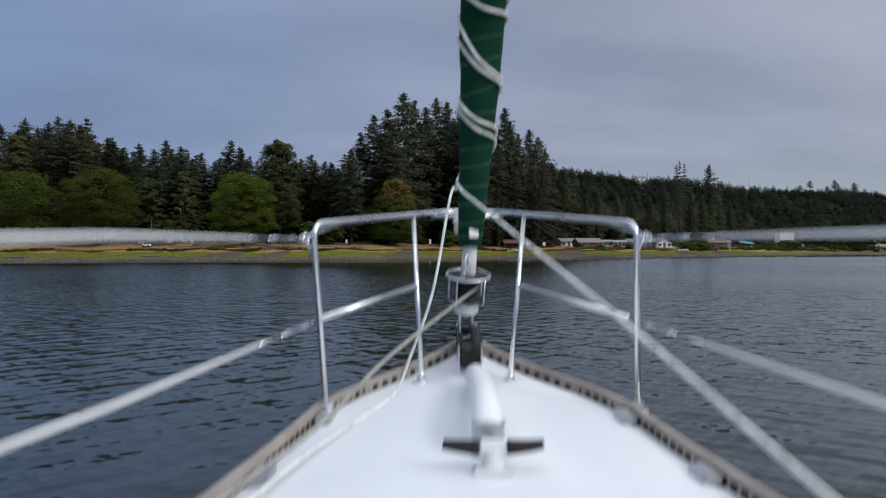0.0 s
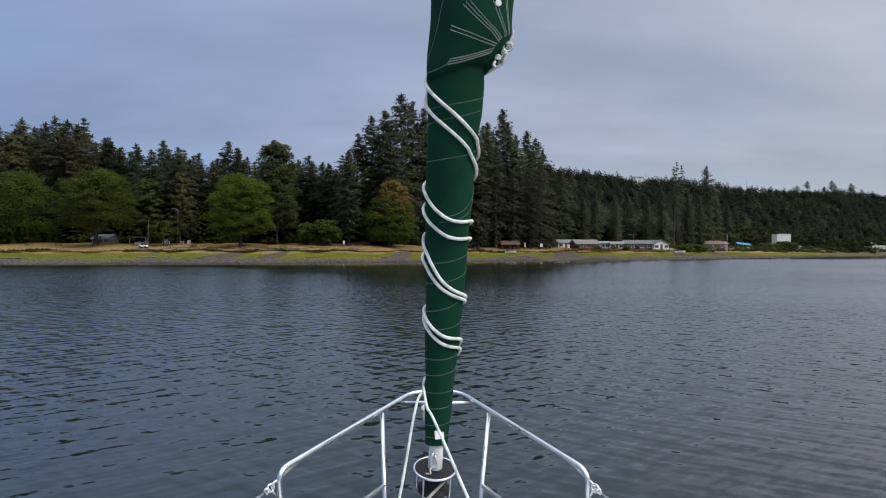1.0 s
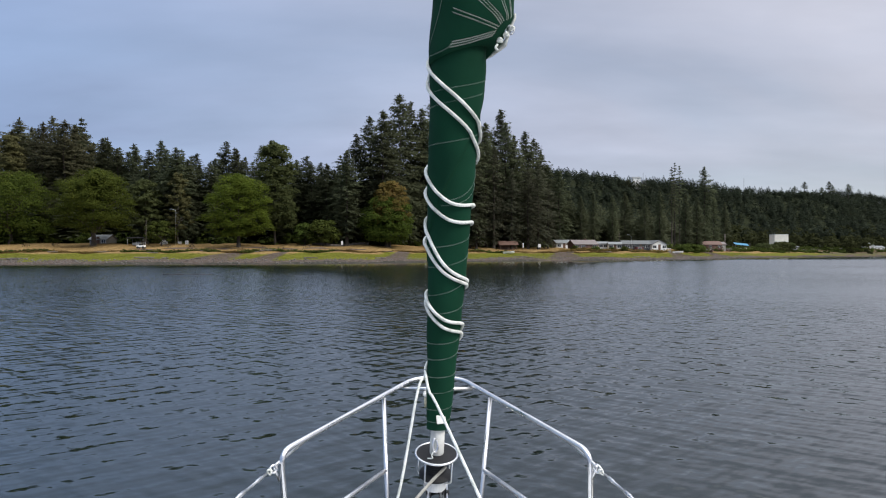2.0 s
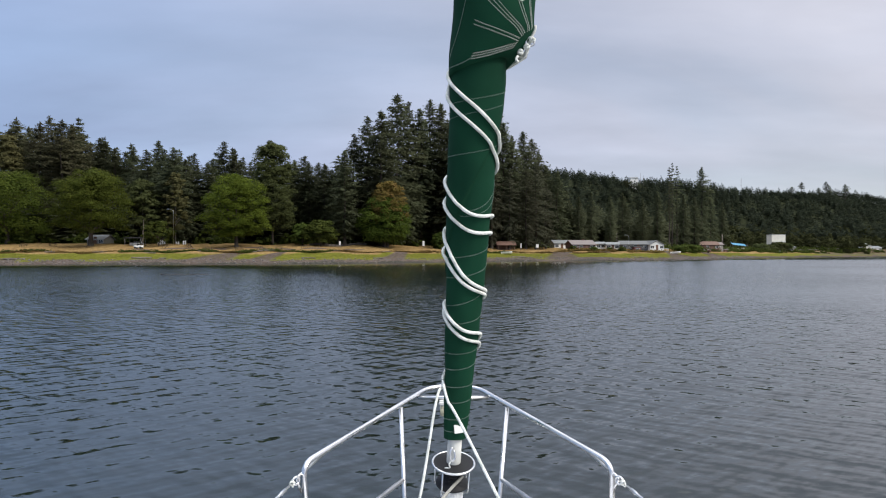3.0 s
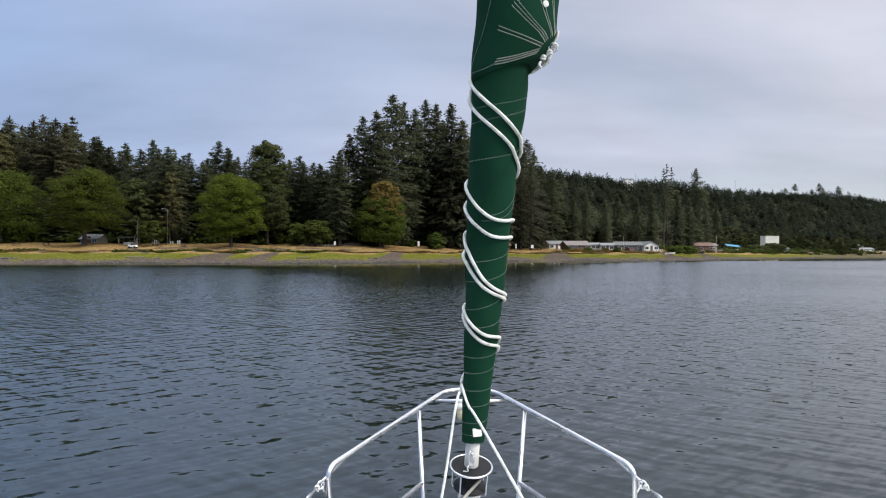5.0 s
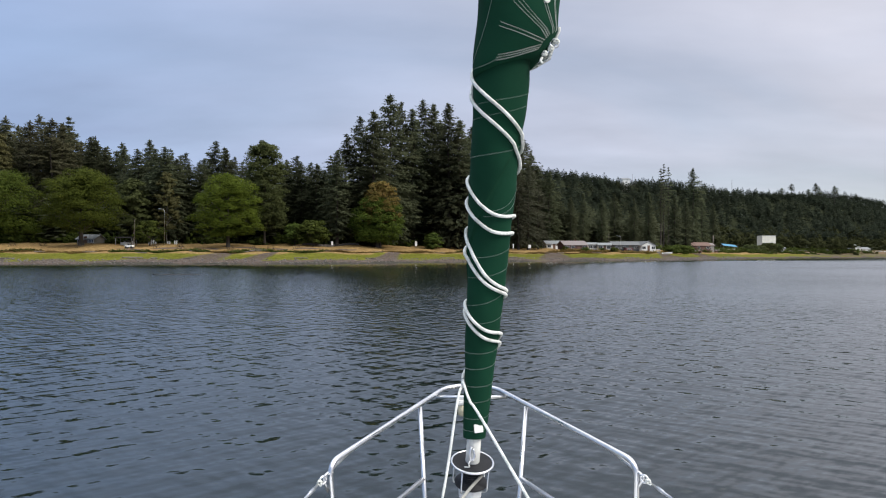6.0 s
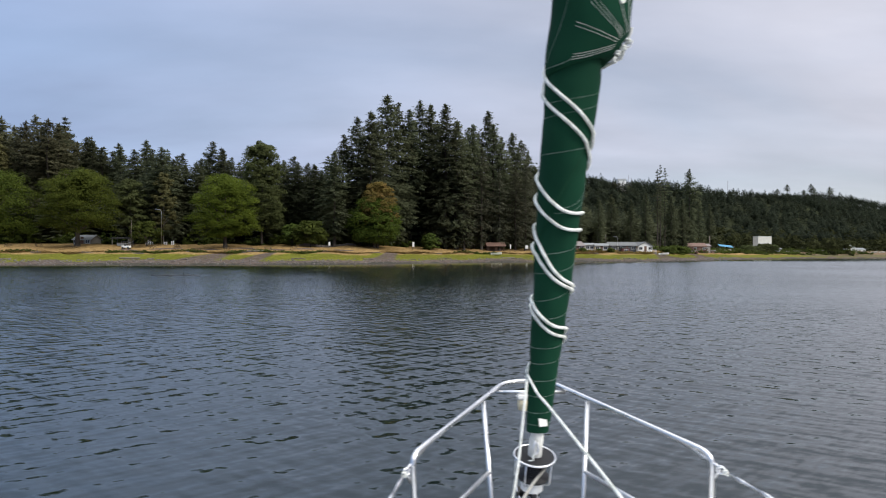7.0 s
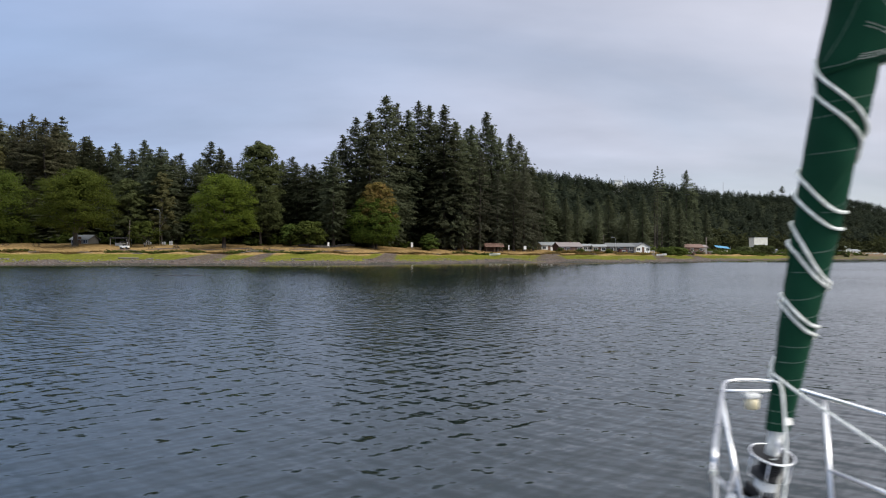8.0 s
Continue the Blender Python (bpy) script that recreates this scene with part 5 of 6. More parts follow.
def build_hull():
    verts, ring = [], 9
    for y in YS:
        w, z = half_width(y), deck_z(y)
        for k in range(ring):
            u = -1 + 2 * k / (ring - 1)
            drop = (1 - abs(u)) ** 0.55
            verts.append((MID + math.copysign(w * (1 - 0.25 * drop) * abs(u) ** 0.5, u), y - 0.25 * drop * (1 if y > 3 else 0), z - 0.02 - drop * 1.5))
    mesh_object("hull", verts, [tuple(q) for q in grid_faces(len(YS), ring)] + [tuple(range(ring))], GELCOAT, boat, "white glossy hull", True)
    # cambered deck
    verts, cols = [], 13
    for y in YS:
        w, z = half_width(y) - 0.012, deck_z(y)
        for k in range(cols):
            u = -1 + 2 * k / (cols - 1)
            verts.append((MID + w * u, y, z + 0.05 * min(1, w * 1.6) * (1 - u * u)))
    n = len(verts)
    verts += [(x, y, z - 0.03) for x, y, z in verts]
    f = [tuple(q) for q in grid_faces(len(YS), cols)]
    f += [tuple(int(i) + n for i in q[::-1]) for q in f]
    mesh_object("deck", verts, f, GELCOAT, boat, "white moulded deck", True)
    for sgn in (-1, 1):
        bm = bmesh.new()
        prev = None
        for y in YS:
            w, z = half_width(y), deck_z(y)
            q = [bm.verts.new((MID + sgn * (w + a), y, z + b)) for a, b in ((0.012, -0.03), (0.012, 0.035), (0.006, 0.046), (-0.014, 0.046), (-0.020, 0.035), (-0.020, -0.01))]
            if prev:
                for k in range(6):
                    bm.faces.new((prev[k], prev[(k + 1) % 6], q[(k + 1) % 6], q[k]))
            prev = q
        rail = part("toe_rail", bm, TEAK, boat, "weathered grey-brown slotted toe rail")
        bm = bmesh.new()
        for y in np.arange(1.2, 3.42, 0.042):
            w, z = half_width(y), deck_z(y)
            lean = math.degrees(math.atan((half_width(y + 0.02) - half_width(y - 0.02)) / 0.04))
            for side in (-0.021, 0.0125):
                box_into(bm, (0.003, 0.024, 0.020), pose(MID + sgn * (w + side), y, z + 0.018, 0, 0, -sgn * lean), 0.0)
        tagged(part("slots", bm, BLACK, rail), "dark drain slots along the rail", kind="stuff")
        for y in (1.75, 2.25, 2.72):
            w, z = half_width(y), deck_z(y)
            box("fairlead_base", (0.05, 0.11, 0.03), pose(MID + sgn * (w - 0.045), y, z + 0.018), ALUMINIUM, rail, bevel=0.006)


build_hull()


# pulpit: a bent tube with four legs
def build_pulpit():
    p = new("pulpit")
    p.parent = boat
    tagged(p, "bent stainless steel tube pulpit")
    rt, legr = 0.0102, 0.0098
    top = []
    for sgn in (-1, 1):
        side = [(MID + (0.553 if sgn > 0 else -0.50), 2.78, 1.08), (MID + sgn * 0.531, 2.71, 1.737), (MID + sgn * 0.105, 3.56, 1.832)]
        top.append(side)
    mids = [Vector(q[1]).lerp(Vector(q[2]), 0.5) for q in top]
    line = rounded(top[0][:2] + [mids[0]], 0.055, 6)[:-1] + rounded([mids[0], top[0][2], top[1][2], mids[1]], 0.095, 7) + rounded([mids[1]] + top[1][:2][::-1], 0.055, 6)[1:]
    tube("top_rail", line, rt, STEEL, p, sides=14)
    tube("cross_bar", [(MID - 0.160, 3.445, 1.803), (MID + 0.160, 3.445, 1.803)], 0.0085, STEEL, p)
    for sgn in (-1, 1):
        a, b = Vector((MID + sgn * 0.231, 3.305, 1.792)), Vector((MID + (0.150 if sgn > 0 else -0.190), 3.10, 1.135))
        tube("leg", [a, b], legr, STEEL, p, sides=12)
        j = a.lerp(b, 0.43)
        r = Vector((MID + sgn * 0.51, 2.735, 1.425))
        tube("mid_rail", [j, r], 0.0095, STEEL, p)
        for q in (b, Vector((MID + (0.553 if sgn > 0 else -0.50), 2.78, 1.105))):
            bm = bmesh.new()
            lathe_into(bm, [(0.036, -0.02), (0.036, 0.006), (0.020, 0.012), (0.019, 0.03)], Matrix.Translation(q), 16)
            part("base_flange", bm, STEEL, p, smooth=False)
        # eye for the wire
        e = Vector((MID + sgn * 0.538, 2.695, 1.690))
        ring = [e + Vector((sgn * (0.010 + 0.010 * math.cos(t)), -0.014 - 0.010 * math.cos(t), 0.013 * math.sin(t))) for t in np.linspace(0, 6.283, 13)[:-1]]
        corner, ahead = Vector(top[0 if sgn < 0 else 1][1]), Vector(top[0 if sgn < 0 else 1][2])
        bail = rounded([corner.lerp(ahead, 0.22) + Vector((sgn * 0.012, 0, -0.004)), e + Vector((sgn * 0.012, -0.012, 0.006)), corner + Vector((sgn * 0.006, 0.01, -0.10))], 0.02, 4)
        tube("bail", bail, 0.0052, STEEL, p, sides=8)
        tube("wire_eye", ring, 0.004, STEEL, p, closed=True, sides=6)


build_pulpit()


def build_nav_light():
    n = new("bow_light")
    n.parent = boat
    tagged(n, "small white bow light with an amber lens")
    box("housing", (0.07, 0.06, 0.022), pose(MID - 0.03, 3.44, 1.782), VINYL, n, bevel=0.006)
    bm = bmesh.new()
    lathe_into(bm, [(0.024, -0.05), (0.030, -0.046), (0.031, 0.0)], pose(MID - 0.03, 3.44, 1.771), 18)
    part("lens", bm, AMBER, n, "amber plastic lens", True)


AMBER = surface("amber_lens", (0.66, 0.58, 0.38), (0.74, 0.66, 0.46), 0.2, 0, 10, 80, 0)
build_nav_light()


def build_lifelines():
    for sgn in (-1, 1):
        post_y = -0.9
        base = Vector((MID + sgn * (half_width(post_y) - 0.04), post_y, deck_z(post_y)))
        st = tube("stanchion", [base, base + Vector((sgn * 0.02, 0, 0.60))], 0.0127, STEEL, boat, "stainless steel stanchion")
        for top, (a, b) in ((1, ((MID + sgn * 0.556, 2.664, 1.688), (MID + sgn * 0.705, 1.75, 1.675))), (0, ((MID + sgn * 0.52, 2.71, 1.42), (MID + sgn * 0.70, 1.75, 1.365)))):
            a, b = Vector(a), Vector(b)
            end = base + Vector((sgn * 0.02, 0, 0.59 if top else 0.31))
            c = a.lerp(b, 0.42)
            w = new("lifeline")
            w.parent = boat
            tagged(w, "white vinyl coated wire lifeline")
            tube("coated_wire", [c, b, end], 0.0058, VINYL, w)
            tube("bare_wire", [a.lerp(c, 0.62), c], 0.0032, STEEL, w)
            bm = bmesh.new()
            t0, t1 = a.lerp(c, 0.08), a.lerp(c, 0.66)
            tube_into(bm, [t0.lerp(t1, k) for k in (0, 0.12, 0.14, 0.3, 0.32, 0.68, 0.70, 0.86, 0.88, 1)],
                      [0.004, 0.004, 0.0065, 0.0065, 0.0045, 0.0045, 0.0065, 0.0065, 0.004, 0.0035], 8)
            part("turnbuckle", bm, STEEL, w, smooth=True)
            # small lashing of thin cord at the eye
            rng = random.Random(5 + top)
            pts = [a + Vector((math.cos(k * 1.9) * 0.006 + rng.uniform(-0.004, 0.004), rng.uniform(-0.03, 0.012), math.sin(k * 1.9) * 0.010)) for k in range(9)]
            if top:
                tube("lashing", curve_points(pts, 4), 0.0022, ROPE, w, "thin white cord lashing", sides=6)


build_lifelines()


def build_foredeck_gear():
    zd = deck_z(2.19) + 0.05
    cl = new("bow_cleat")
    cl.parent = boat
    tagged(cl, "bow cleat with dark horns on a white base")
    bm = bmesh.new()
    box_into(bm, (0.10, 0.075, 0.014), pose(0.135, 2.19, zd + 0.004), 0.005)
    lathe_into(bm, [(0.030, 0), (0.026, 0.02), (0.024, 0.05)], pose(0.135, 2.19, zd + 0.010), 16)
    box_into(bm, (0.084, 0.046, 0.034), pose(0.135, 2.19, zd + 0.058), 0.012)
    part("base", bm, VINYL, cl)
    for e in (-1, 1):
        bm = bmesh.new()
        pts = [Vector((0.135 + e * (0.035 + u * 0.090), 2.19, zd + 0.058 + 0.008 * u * u)) for u in np.linspace(0, 1, 8)]
        tube_into(bm, pts, [0.020 - 0.007 * u for u in np.linspace(0, 1, 8)], 12)
        part("horn", bm, BLACK, cl, "dark horn", True)
    # white chain pipe hood with its grey collar
    post = new("chain_pipe")
    post.parent = boat
    tagged(post, "white chain pipe hood with a grey collar")
    bm = bmesh.new()
    lathe_into(bm, [(0.052, 0), (0.052, 0.012), (0.041, 0.02), (0.039, 0.075), (0.045, 0.08), (0.045, 0.09)], pose(0.132, 2.32, deck_z(2.32) + 0.045), 24)
    part("collar", bm, ALUMINIUM, post, "grey metal collar")
    pts = curve_points([(0.132, 2.32, deck_z(2.32) + 0.10), (0.132, 2.40, deck_z(2.4) + 0.14), (0.131, 2.62, deck_z(2.6) + 0.135), (0.126, 2.98, deck_z(2.98) + 0.085)], 6)
    tube("hood", pts, [0.047 - 0.006 * k / (len(pts) - 1) for k in range(len(pts))], VINYL, post, "white hood", sides=18)
    box("stem_fitting", (0.085, 0.16, 0.16), pose(MID, 3.34, 1.17, 8), STEM_DARK, boat, "dark brown stem fitting", bevel=0.012)
    # bow roller
    br = new("bow_roller")
    br.parent = boat
    tagged(br, "stainless steel bow roller with anchor")
    for sgn in (-1, 1):
        bm = bmesh.new()
        box_into(bm, (0.006, 0.52, 0.10), pose(MID + sgn * 0.045, 3.40, 1.24, 6), 0.002)
        plate = part("cheek_plate", bm, STEEL, br)
        for k in range(4):
            bm = bmesh.new()
            lathe_into(bm, [(0.011, -0.006), (0.011, 0.006)], pose(MID + sgn * 0.0475, 3.26 + 0.09 * k, 1.275 + 0.009 * k, 0, 90), 12)
            part("hole", bm, BLACK, plate)
    bm = bmesh.new()
    lathe_into(bm, [(0.03, -0.04), (0.018, -0.012), (0.018, 0.012), (0.03, 0.04)], pose(MID, 3.60, 1.285, 0, 90), 18)
    part("roller", bm, BLACK, br)
    bm = bmesh.new()
    box_into(bm, (0.025, 0.62, 0.045), pose(MID + 0.02, 3.28, 1.30, 4), 0.006)
    part("anchor_shank", bm, BLACK, br, "dark anchor shank")
    bm = bmesh.new()
    v = [bm.verts.new(q) for q in ((MID, 3.78, 1.08), (MID - 0.14, 3.62, 1.16), (MID, 3.62, 1.24), (MID + 0.14, 3.62, 1.16), (MID, 3.60, 1.13))]
    for f in ((0, 1, 2), (0, 2, 3), (1, 4, 2), (2, 4, 3), (0, 4, 1), (0, 3, 4)):
        bm.faces.new([v[i] for i in f])
    part("fluke", bm, BLACK, br)


build_foredeck_gear()


# ---- roller furler ----
def build_furler():
    fu = thing("roller_furler", "roller furling drum with a black top plate at the bow", "furling drum")
    m = Matrix.Translation(stay(1.545)) @ STAY_WAY.to_track_quat("Z", "Y").to_matrix().to_4x4()
    bm = bmesh.new()
    lathe_into(bm, [(0.02, 0.004), (0.086, 0.004), (0.088, 0.007), (0.02, 0.010)], m, 40)
    part("top_plate", bm, BLACK, fu, "black drum top plate")
    bm = bmesh.new()
    tube_into(bm, [m @ Vector((0.091 * math.cos(t), 0.091 * math.sin(t), 0.004)) for t in np.linspace(0, 6.2832, 41)[:-1]], 0.0052, 8, True)
    part("rim", bm, STEEL, fu, "bright metal rim", True)
    bm = bmesh.new()
    lathe_into(bm, [(0.070, -0.10), (0.072, -0.098), (0.072, -0.09), (0.035, -0.085), (0.035, -0.012), (0.07, -0.006), (0.07, -0.001)], m, 32)
    part("spool", bm, BLACK, fu, "black spool", True)
    coil = [m @ Vector((0.042 * math.cos(t), 0.042 * math.sin(t), -0.080 + 0.0098 * t / 6.2832)) for t in np.linspace(0, 6.2832 * 7, 141)]
    tube("wound_line", coil, 0.0048, BLACK, fu, "dark wound furling line", sides=6)
    for t in (0.5, 2.64, 3.9, 5.5):
        c, s = math.cos(t) * 0.081, math.sin(t) * 0.081
        tube("guard_rod", rounded([m @ Vector((c, s, 0.0)), m @ Vector((c, s, -0.11)), m @ Vector((c * 0.5, s * 0.5, -0.125))], 0.012), 0.0036, STEEL, fu, sides=8)
    bm = bmesh.new()
    lathe_into(bm, [(0.045, -0.16), (0.05, -0.155), (0.05, -0.115), (0.03, -0.10)], m, 24)
    part("bearing_housing", bm, VINYL, fu, "white bearing housing")
    bm = bmesh.new()
    lathe_into(bm, [(0.030, 0.008), (0.031, 0.011), (0.030, 0.14), (0.026, 0.145)], m, 24)
    part("swivel_tube", bm, WEBBING, fu, "white luff tube", True)
    sh = tube("shackle", curve_points([m @ Vector(q) for q in ((-0.02, -0.035, 0.10), (-0.03, -0.05, 0.075), (-0.022, -0.055, 0.045), (-0.008, -0.05, 0.06), (-0.012, -0.036, 0.09))], 6), 0.005, STEEL, fu, sides=8)
    tube("cotter_cord", curve_points([m @ Vector(q) for q in ((-0.022, -0.052, 0.05), (-0.035, -0.06, 0.035), (-0.03, -0.058, 0.018), (-0.05, -0.05, 0.014))], 5), 0.003, ROPE, fu, "short grey cord", sides=6)
    for sgn in (-1, 1):
        a, b = m @ Vector((sgn * 0.028, 0, -0.15)), Vector((MID + sgn * 0.028, 3.40, 1.24))
        bm = bmesh.new()
        d = b - a
        box_into(bm, (0.006, 0.035, d.length), Matrix.Translation(a.lerp(b, 0.5)) @ d.to_track_quat("Z", "Y").to_matrix().to_4x4(), 0.002)
        plate = part("link_plate", bm, STEEL, fu)
        for k in range(3):
            q = a.lerp(b, 0.25 + 0.25 * k) + Vector((sgn * 0.004, 0, 0))
            bm = bmesh.new()
            lathe_into(bm, [(0.009, -0.004), (0.009, 0.004)], Matrix.Translation(q) @ pose(0, 0, 0, 0, 90), 12)
            part("pin", bm, BLACK, plate)
    return fu


build_furler()


# ---- furled sail ----
RAD_Z = (1.60, 1.66, 1.80, 1.95, 2.146, 2.334, 2.515, 2.861, 3.087, 3.20, 4.9)
RAD_R = (0.044, 0.047, 0.055, 0.0595, 0.0705, 0.077, 0.084, 0.0955, 0.1025, 0.103, 0.075)


def sail_radius(z):
    return float(np.interp(z, RAD_Z, RAD_R))


def seam(z):
    """Angle of the free edge of the wrapped cloth."""
    return -1.1 + (z - 1.6) * 5.2


def sail_point(ang, z, out=0.0):
    """A point on the rolled cloth; angle 0 points to starboard, -90 degrees aft."""
    ph = ((ang - seam(z)) % (2 * math.pi)) / (2 * math.pi)
    r = sail_radius(z) * (0.985 + 0.06 * ph) * (1 + 0.012 * math.sin(3 * ang + z * 9) + 0.010 * math.sin(z * 31 + 2 * ang) + 0.010 * math.sin(z * 19 - 1.4 * math.cos(ang) * 4) + 0.006 * math.sin(z * 67 + 3.0 * math.sin(ang + z))) + out
    return stay(z) + Vector((math.cos(ang) * r, math.sin(ang) * r, 0))


def clew_point(ang, z, out=0.0):
    """The loose outer wrap with the clew patch, over the roll."""
    lo = 3.145 + 0.03 * math.cos(ang)
    grow = min(1.0, max(0.0, (z - lo) / 0.11)) ** 0.7
    fade = max(0.0, min(1.0, (4.6 - z) / 0.9))
    r = sail_radius(z) * 1.07 + 0.006
    right = 0.078 * grow * fade
    rx = r + right * 0.5
    s = math.sin(z * 24 + ang * 2) * 0.0025
    return stay(z) + Vector((right * 0.5 + 0.006 + math.cos(ang) * (rx + out + s), math.sin(ang) * (r + 0.012 * grow + out + s), 0))


def build_sail():
    sail = thing("furled_sail", "dark green furled headsail rolled on its stay", "sail", at=(0, 0, 0))
    zs = np.linspace(1.668, 4.9, 150)
    cols = 49
    verts = []
    for z in zs:
        for k in range(cols):
            ang = seam(z) + 2 * math.pi * k / (cols - 1) * 0.99999 + 1e-6
            verts.append(sail_point(ang, z))
    f = [tuple(q) for q in grid_faces(len(zs), cols)]
    f += [(i * cols + cols - 1, i * cols, (i + 1) * cols, (i + 1) * cols + cols - 1) for i in range(len(zs) - 1)]
    mesh_object("rolled_cloth", verts, f, SAILCLOTH, sail, "", True)
    # loose outer wrap with the clew
    verts, cols = [], 56
    us = np.linspace(0, 1, 60)
    for u in us:
        for k in range(cols):
            a = 2 * math.pi * k / cols
            lo = 3.145 + 0.03 * math.cos(a) - 0.012 * math.sin(a)
            verts.append(clew_point(a, lo + (4.85 - lo) * u))
    inner = []
    for k in range(cols):
        a = 2 * math.pi * k / cols
        lo = 3.145 + 0.03 * math.cos(a)
        inner.append(sail_point(a, lo + 0.01, -0.01))
    n = len(verts)
    f = [tuple(q) for q in grid_faces(len(us), cols, True)] + [(n + k, n + (k + 1) % cols, (k + 1) % cols, k) for k in range(cols)]
    mesh_object("outer_wrap", verts + inner, f, SAILCLOTH, sail, "loose outer wrap of green canvas", True)
    # radial stitching of the clew patch, in short stitches
    def stitch_row(a0, z0, a1, z1, count, which=clew_point, thick=0.0006, thread=WEBBING):
        bm = bmesh.new()
        for k in range(count):
            t0, t1 = (k + 0.02) / count, (k + 0.98) / count
            zig = 0.0018 if k % 2 else -0.0018
            c0, c1 = (math.cos(a0) + (math.cos(a1) - math.cos(a0)) * t for t in (t0, t1))
            sag = [0.009 * 4 * t * (1 - t) for t in (t0, t1)]
            p0 = which(-math.acos(c0), z0 + (z1 - z0) * t0 - zig - sag[0], 0.0012)
            p1 = which(-math.acos(c1), z0 + (z1 - z0) * t1 + zig - sag[1], 0.0012)
            tube_into(bm, [p0, p1], thick, 4)
        part("stitching", bm, thread, sail, "white zigzag stitching" if thread is WEBBING else "")
    for a0, z0, a1, z1 in ((-1.98, 3.160, -0.80, 3.205), (-2.00, 3.169, -0.78, 3.213), (-1.97, 3.178, -0.78, 3.221),
                           (-2.08, 3.276, -0.78, 3.228), (-2.06, 3.289, -0.76, 3.236),
                           (-1.78, 3.352, -0.72, 3.244), (-1.73, 3.362, -0.70, 3.250), (-1.68, 3.372, -0.68, 3.256),
                           (-1.20, 3.41, -0.58, 3.262), (-1.13, 3.42, -0.54, 3.267), (-0.75, 3.44, -0.46, 3.272), (-0.68, 3.44, -0.42, 3.276)):
        stitch_row(a0, z0, a1, z1, 34)
    # seams of the rolled panels
    rng = random.Random(8)
    for z0, rise, a0, a1 in ((1.70, 0.03, -3.0, -0.1), (1.755, 0.03, -3.1, -0.2), (1.83, 0.035, -3.0, 0.0), (1.90, 0.03, -3.1, -0.1), (1.975, 0.05, -3.0, 0.1),
                             (2.045, 0.03, -3.0, -0.3), (2.17, 0.05, -3.0, 0.0), (2.245, 0.09, -2.9, 0.0), (2.36, 0.07, -2.9, 0.1),
                             (2.44, 0.06, -2.8, 0.0), (2.60, 0.10, -2.0, 0.1), (2.62, 0.13, -1.9, 0.1), (2.83, 0.06, -3.0, 0.0), (2.97, 0.05, -3.1, -0.4), (3.02, 0.06, -3.0, 0.0)):
        bm = bmesh.new()
        for k in range(44):
            ends = []
            for t, zig in ((k / 44, -0.0022), ((k + 1) / 44, 0.0022)):
                ends.append(sail_point(a0 + (a1 - a0) * t, z0 + rise * t * t + 0.006 * math.sin(3 * t + z0) + (zig if k % 2 else -zig), 0.0009))
            tube_into(bm, ends, 0.00062, 4)
        part("seam", bm, THREAD, sail)
    stitch_row(-3.0, 3.17, -1.95, 3.60, 60, clew_point, 0.0008, THREAD)
    stitch_row(-3.05, 3.150, -1.95, 3.166, 34, clew_point, 0.0007, THREAD)
    # clew ring, webbing and tack tag
    ce = clew_point(-0.30, 3.238, 0.012)
    tube("clew_ring", [ce + Vector((0.016 * math.cos(t), -0.004, 0.016 * math.sin(t))) for t in np.linspace(0, 6.283, 17)[:-1]], 0.004, STEEL, sail, "steel clew ring", closed=True, sides=8)
    tube("clew_edge", [clew_point(-0.18, z, 0.004) for z in np.linspace(3.25, 3.30, 8)], 0.0055, WEBBING, sail, "white edge webbing", sides=8)
    bm = bmesh.new()
    lathe_into(bm, [(0.012, -0.002), (0.012, 0.003), (0.006, 0.004)], Matrix.Translation(clew_point(-0.95, 3.365, 0.002)) @ Vector((0.4, -0.9, 0)).to_track_quat("Z", "Y").to_matrix().to_4x4(), 16)
    part("grommet", bm, WEBBING, sail, "white grommet")
    m = Matrix.Translation(sail_point(-1.38, 1.722, 0.004)) @ pose(0, 0, 0, -13, 0, 25)
    box("tack_tag", (0.042, 0.006, 0.036), m, WEBBING, sail, "white webbing tack tag", bevel=0.002)
    return sail


build_sail()

# ---- ropes ----
# heights at which each sheet passes the port side, the aft face, the starboard side and the fore face, turn after turn
TURNS_A = (3.137, 2.993, 2.869, 2.819, 2.739, 2.613, 2.609, 2.582, 2.543, 2.362, 2.305, 2.276, 2.252, 2.153, 2.122, 2.020, 1.925)
TURNS_B = (3.063, 2.925, 2.796, 2.740, 2.657, 2.547, 2.541, 2.508, 2.469, 2.335, 2.287, 2.250, 2.221, 2.120, 2.083, 1.986, 1.900)


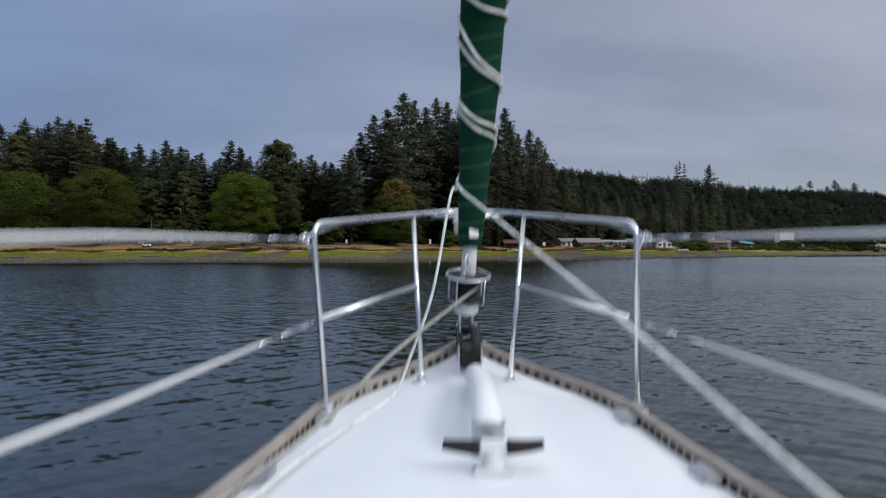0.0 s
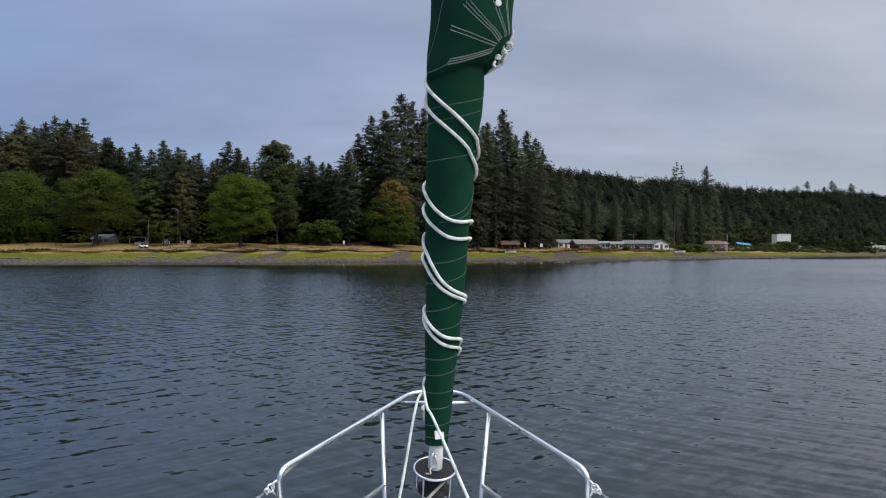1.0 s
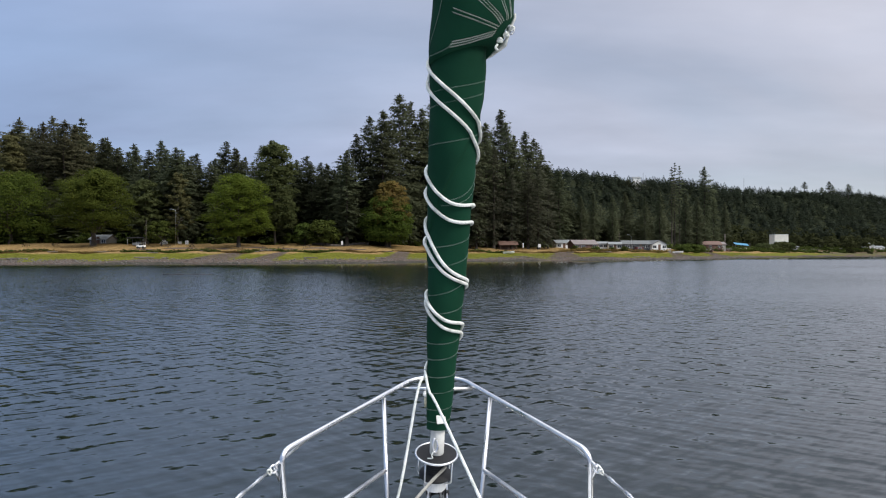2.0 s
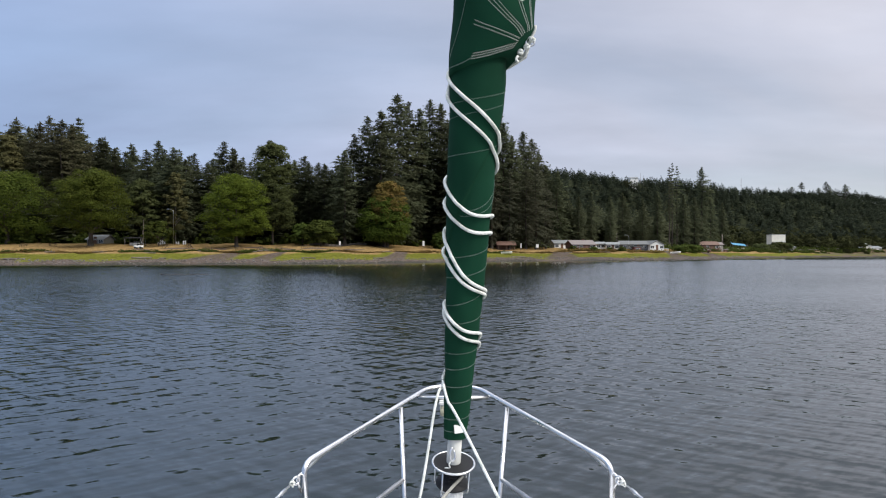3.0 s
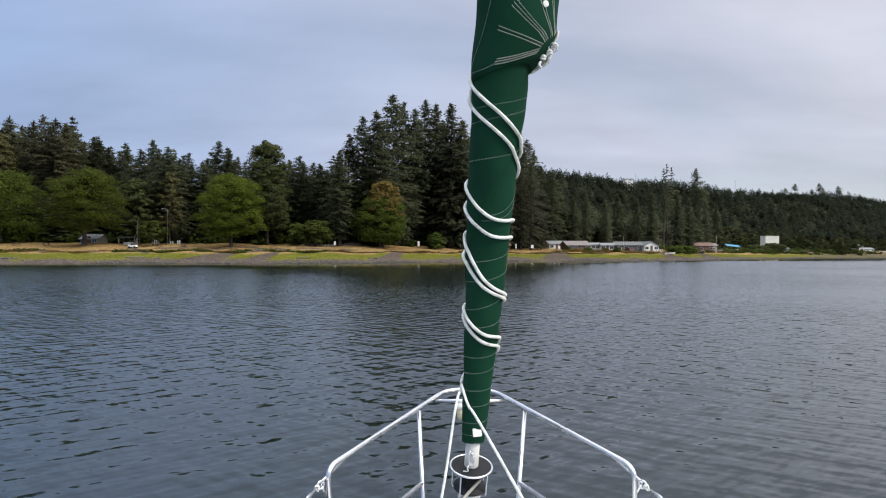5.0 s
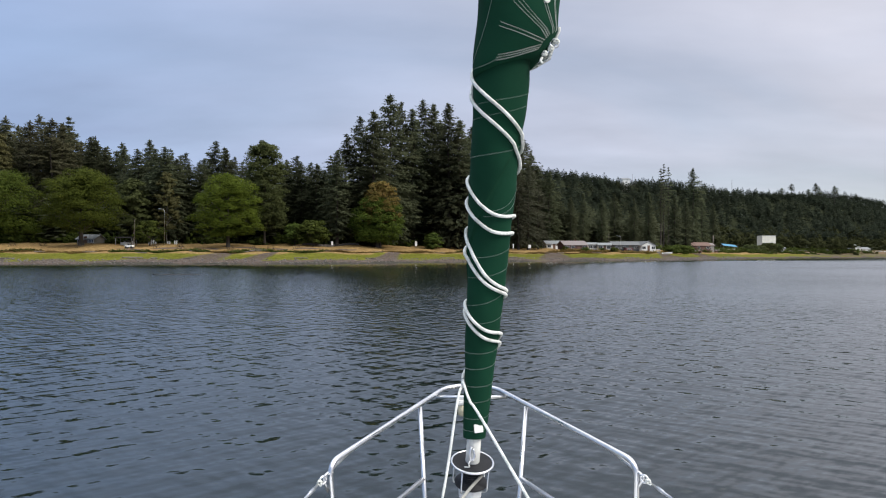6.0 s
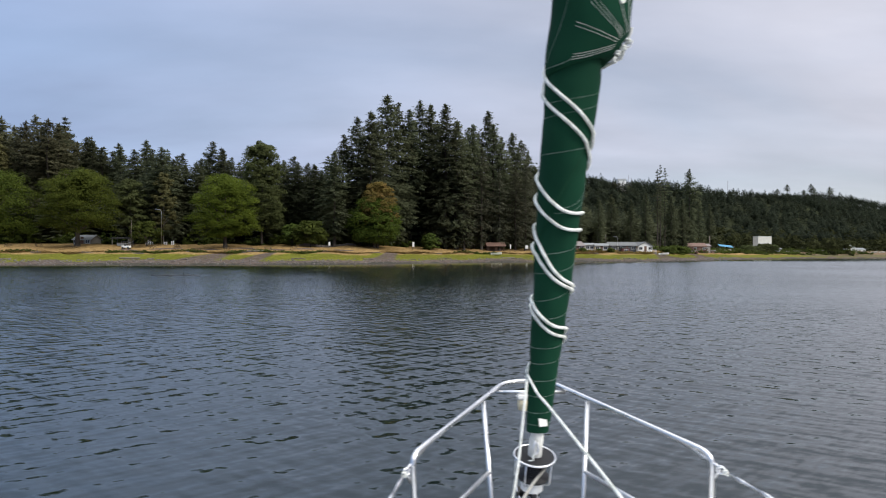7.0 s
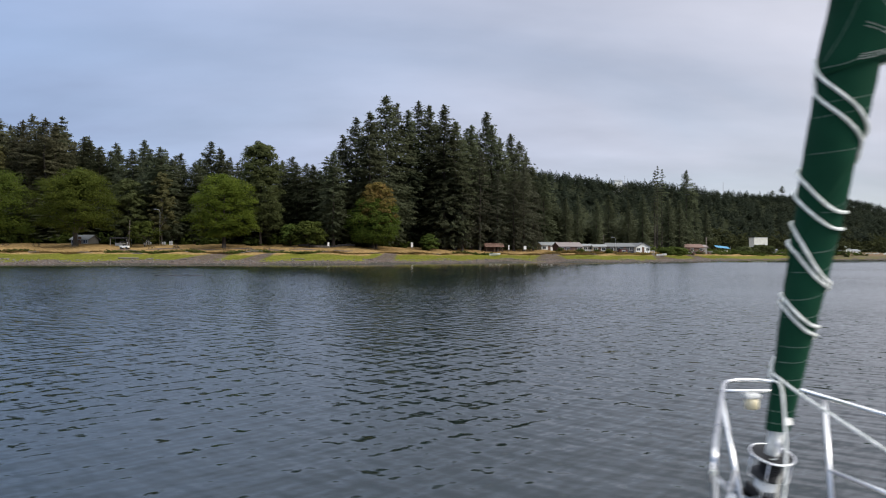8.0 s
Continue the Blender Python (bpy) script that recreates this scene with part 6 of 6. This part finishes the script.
def build_sheet(turns, lead, start, label):
    sheet = thing("jib_sheet", label, "rope", "jib sheets")
    pts = [Vector(q) for q in start]
    zz = curve_points([(0, k, z) for k, z in enumerate(turns)], 8)
    for k, q in enumerate(zz):
        ang = -math.pi + q.y * math.pi / 2
        pts.append(sail_point(ang, q.z, 0.008))
    tube("wrapped_rope", pts, 0.0068, ROPE, sheet, sides=10)
    tail = curve_points([pts[-1]] + [Vector(q) for q in lead], 8)
    tube("leading_rope", tail, 0.0054, ROPE, sheet, sides=10)
    return sheet


ce = clew_point(-0.30, 3.238, 0.012)
back_a = [clew_point(a, 3.205, 0.005) for a in (0.3, 0.9, 1.5, 2.1, 2.6)]
back_b = [clew_point(a, 3.175, 0.004) for a in (0.3, 0.9, 1.5, 2.1, 2.6)]
build_sheet(TURNS_A, [(0.085, 3.05, 1.873), (0.13, 2.92, 1.822), (0.40, 1.95, 1.49), (0.70, 1.15, 1.15), (0.90, 0.35, 1.05)], [ce, ce + Vector((-0.01, 0.03, -0.03)), *back_a],
            "white braided sheet wound round the green furled sail")
build_sheet(TURNS_B, [(0.036, 3.09, 1.86), (-0.030, 2.96, 1.504), (-0.115, 2.97, 1.26), (-0.170, 2.93, 1.135), (-0.27, 2.65, 1.105), (-0.40, 2.2, 1.085), (-0.52, 1.5, 1.06), (-0.72, 0.3, 1.03)], [ce, ce + Vector((-0.015, 0.02, -0.05)), *back_b],
            "white braided sheet leading from the furled sail to the deck")


def build_knot():
    kn = thing("sheet_knot", "white rope knot tied through the sail's clew ring", "knot")
    rng = random.Random(3)
    for k, (dx, dz) in enumerate(((0.008, 0.006), (-0.012, -0.020), (-0.036, -0.040))):
        c = ce + Vector((dx, -0.008, dz))
        pts = [c + Vector((math.cos(t) * 0.008, math.sin(t * 2 + k) * 0.006, math.sin(t) * 0.006)) for t in np.linspace(0, 6.283, 13)[:-1]]
        tube("loop", pts, 0.0052, ROPE, kn, closed=True, sides=8)
    tube("tail", curve_points([ce + Vector(q) for q in ((-0.045, -0.01, -0.055), (-0.052, -0.015, -0.068), (-0.044, -0.012, -0.078))], 4), 0.0048, ROPE, kn, sides=8)


build_knot()
fl = thing("furling_line", "grey-white furling line led aft from the drum", "rope")
tube("line", curve_points([(0.15, 3.285, 1.50), (0.05, 3.16, 1.435), (-0.18, 2.75, 1.29), (-0.36, 2.42, 1.14), (-0.60, 1.6, 1.06), (-0.78, 0.5, 1.03)], 8), 0.0068, GREY_ROPE, fl, sides=8)
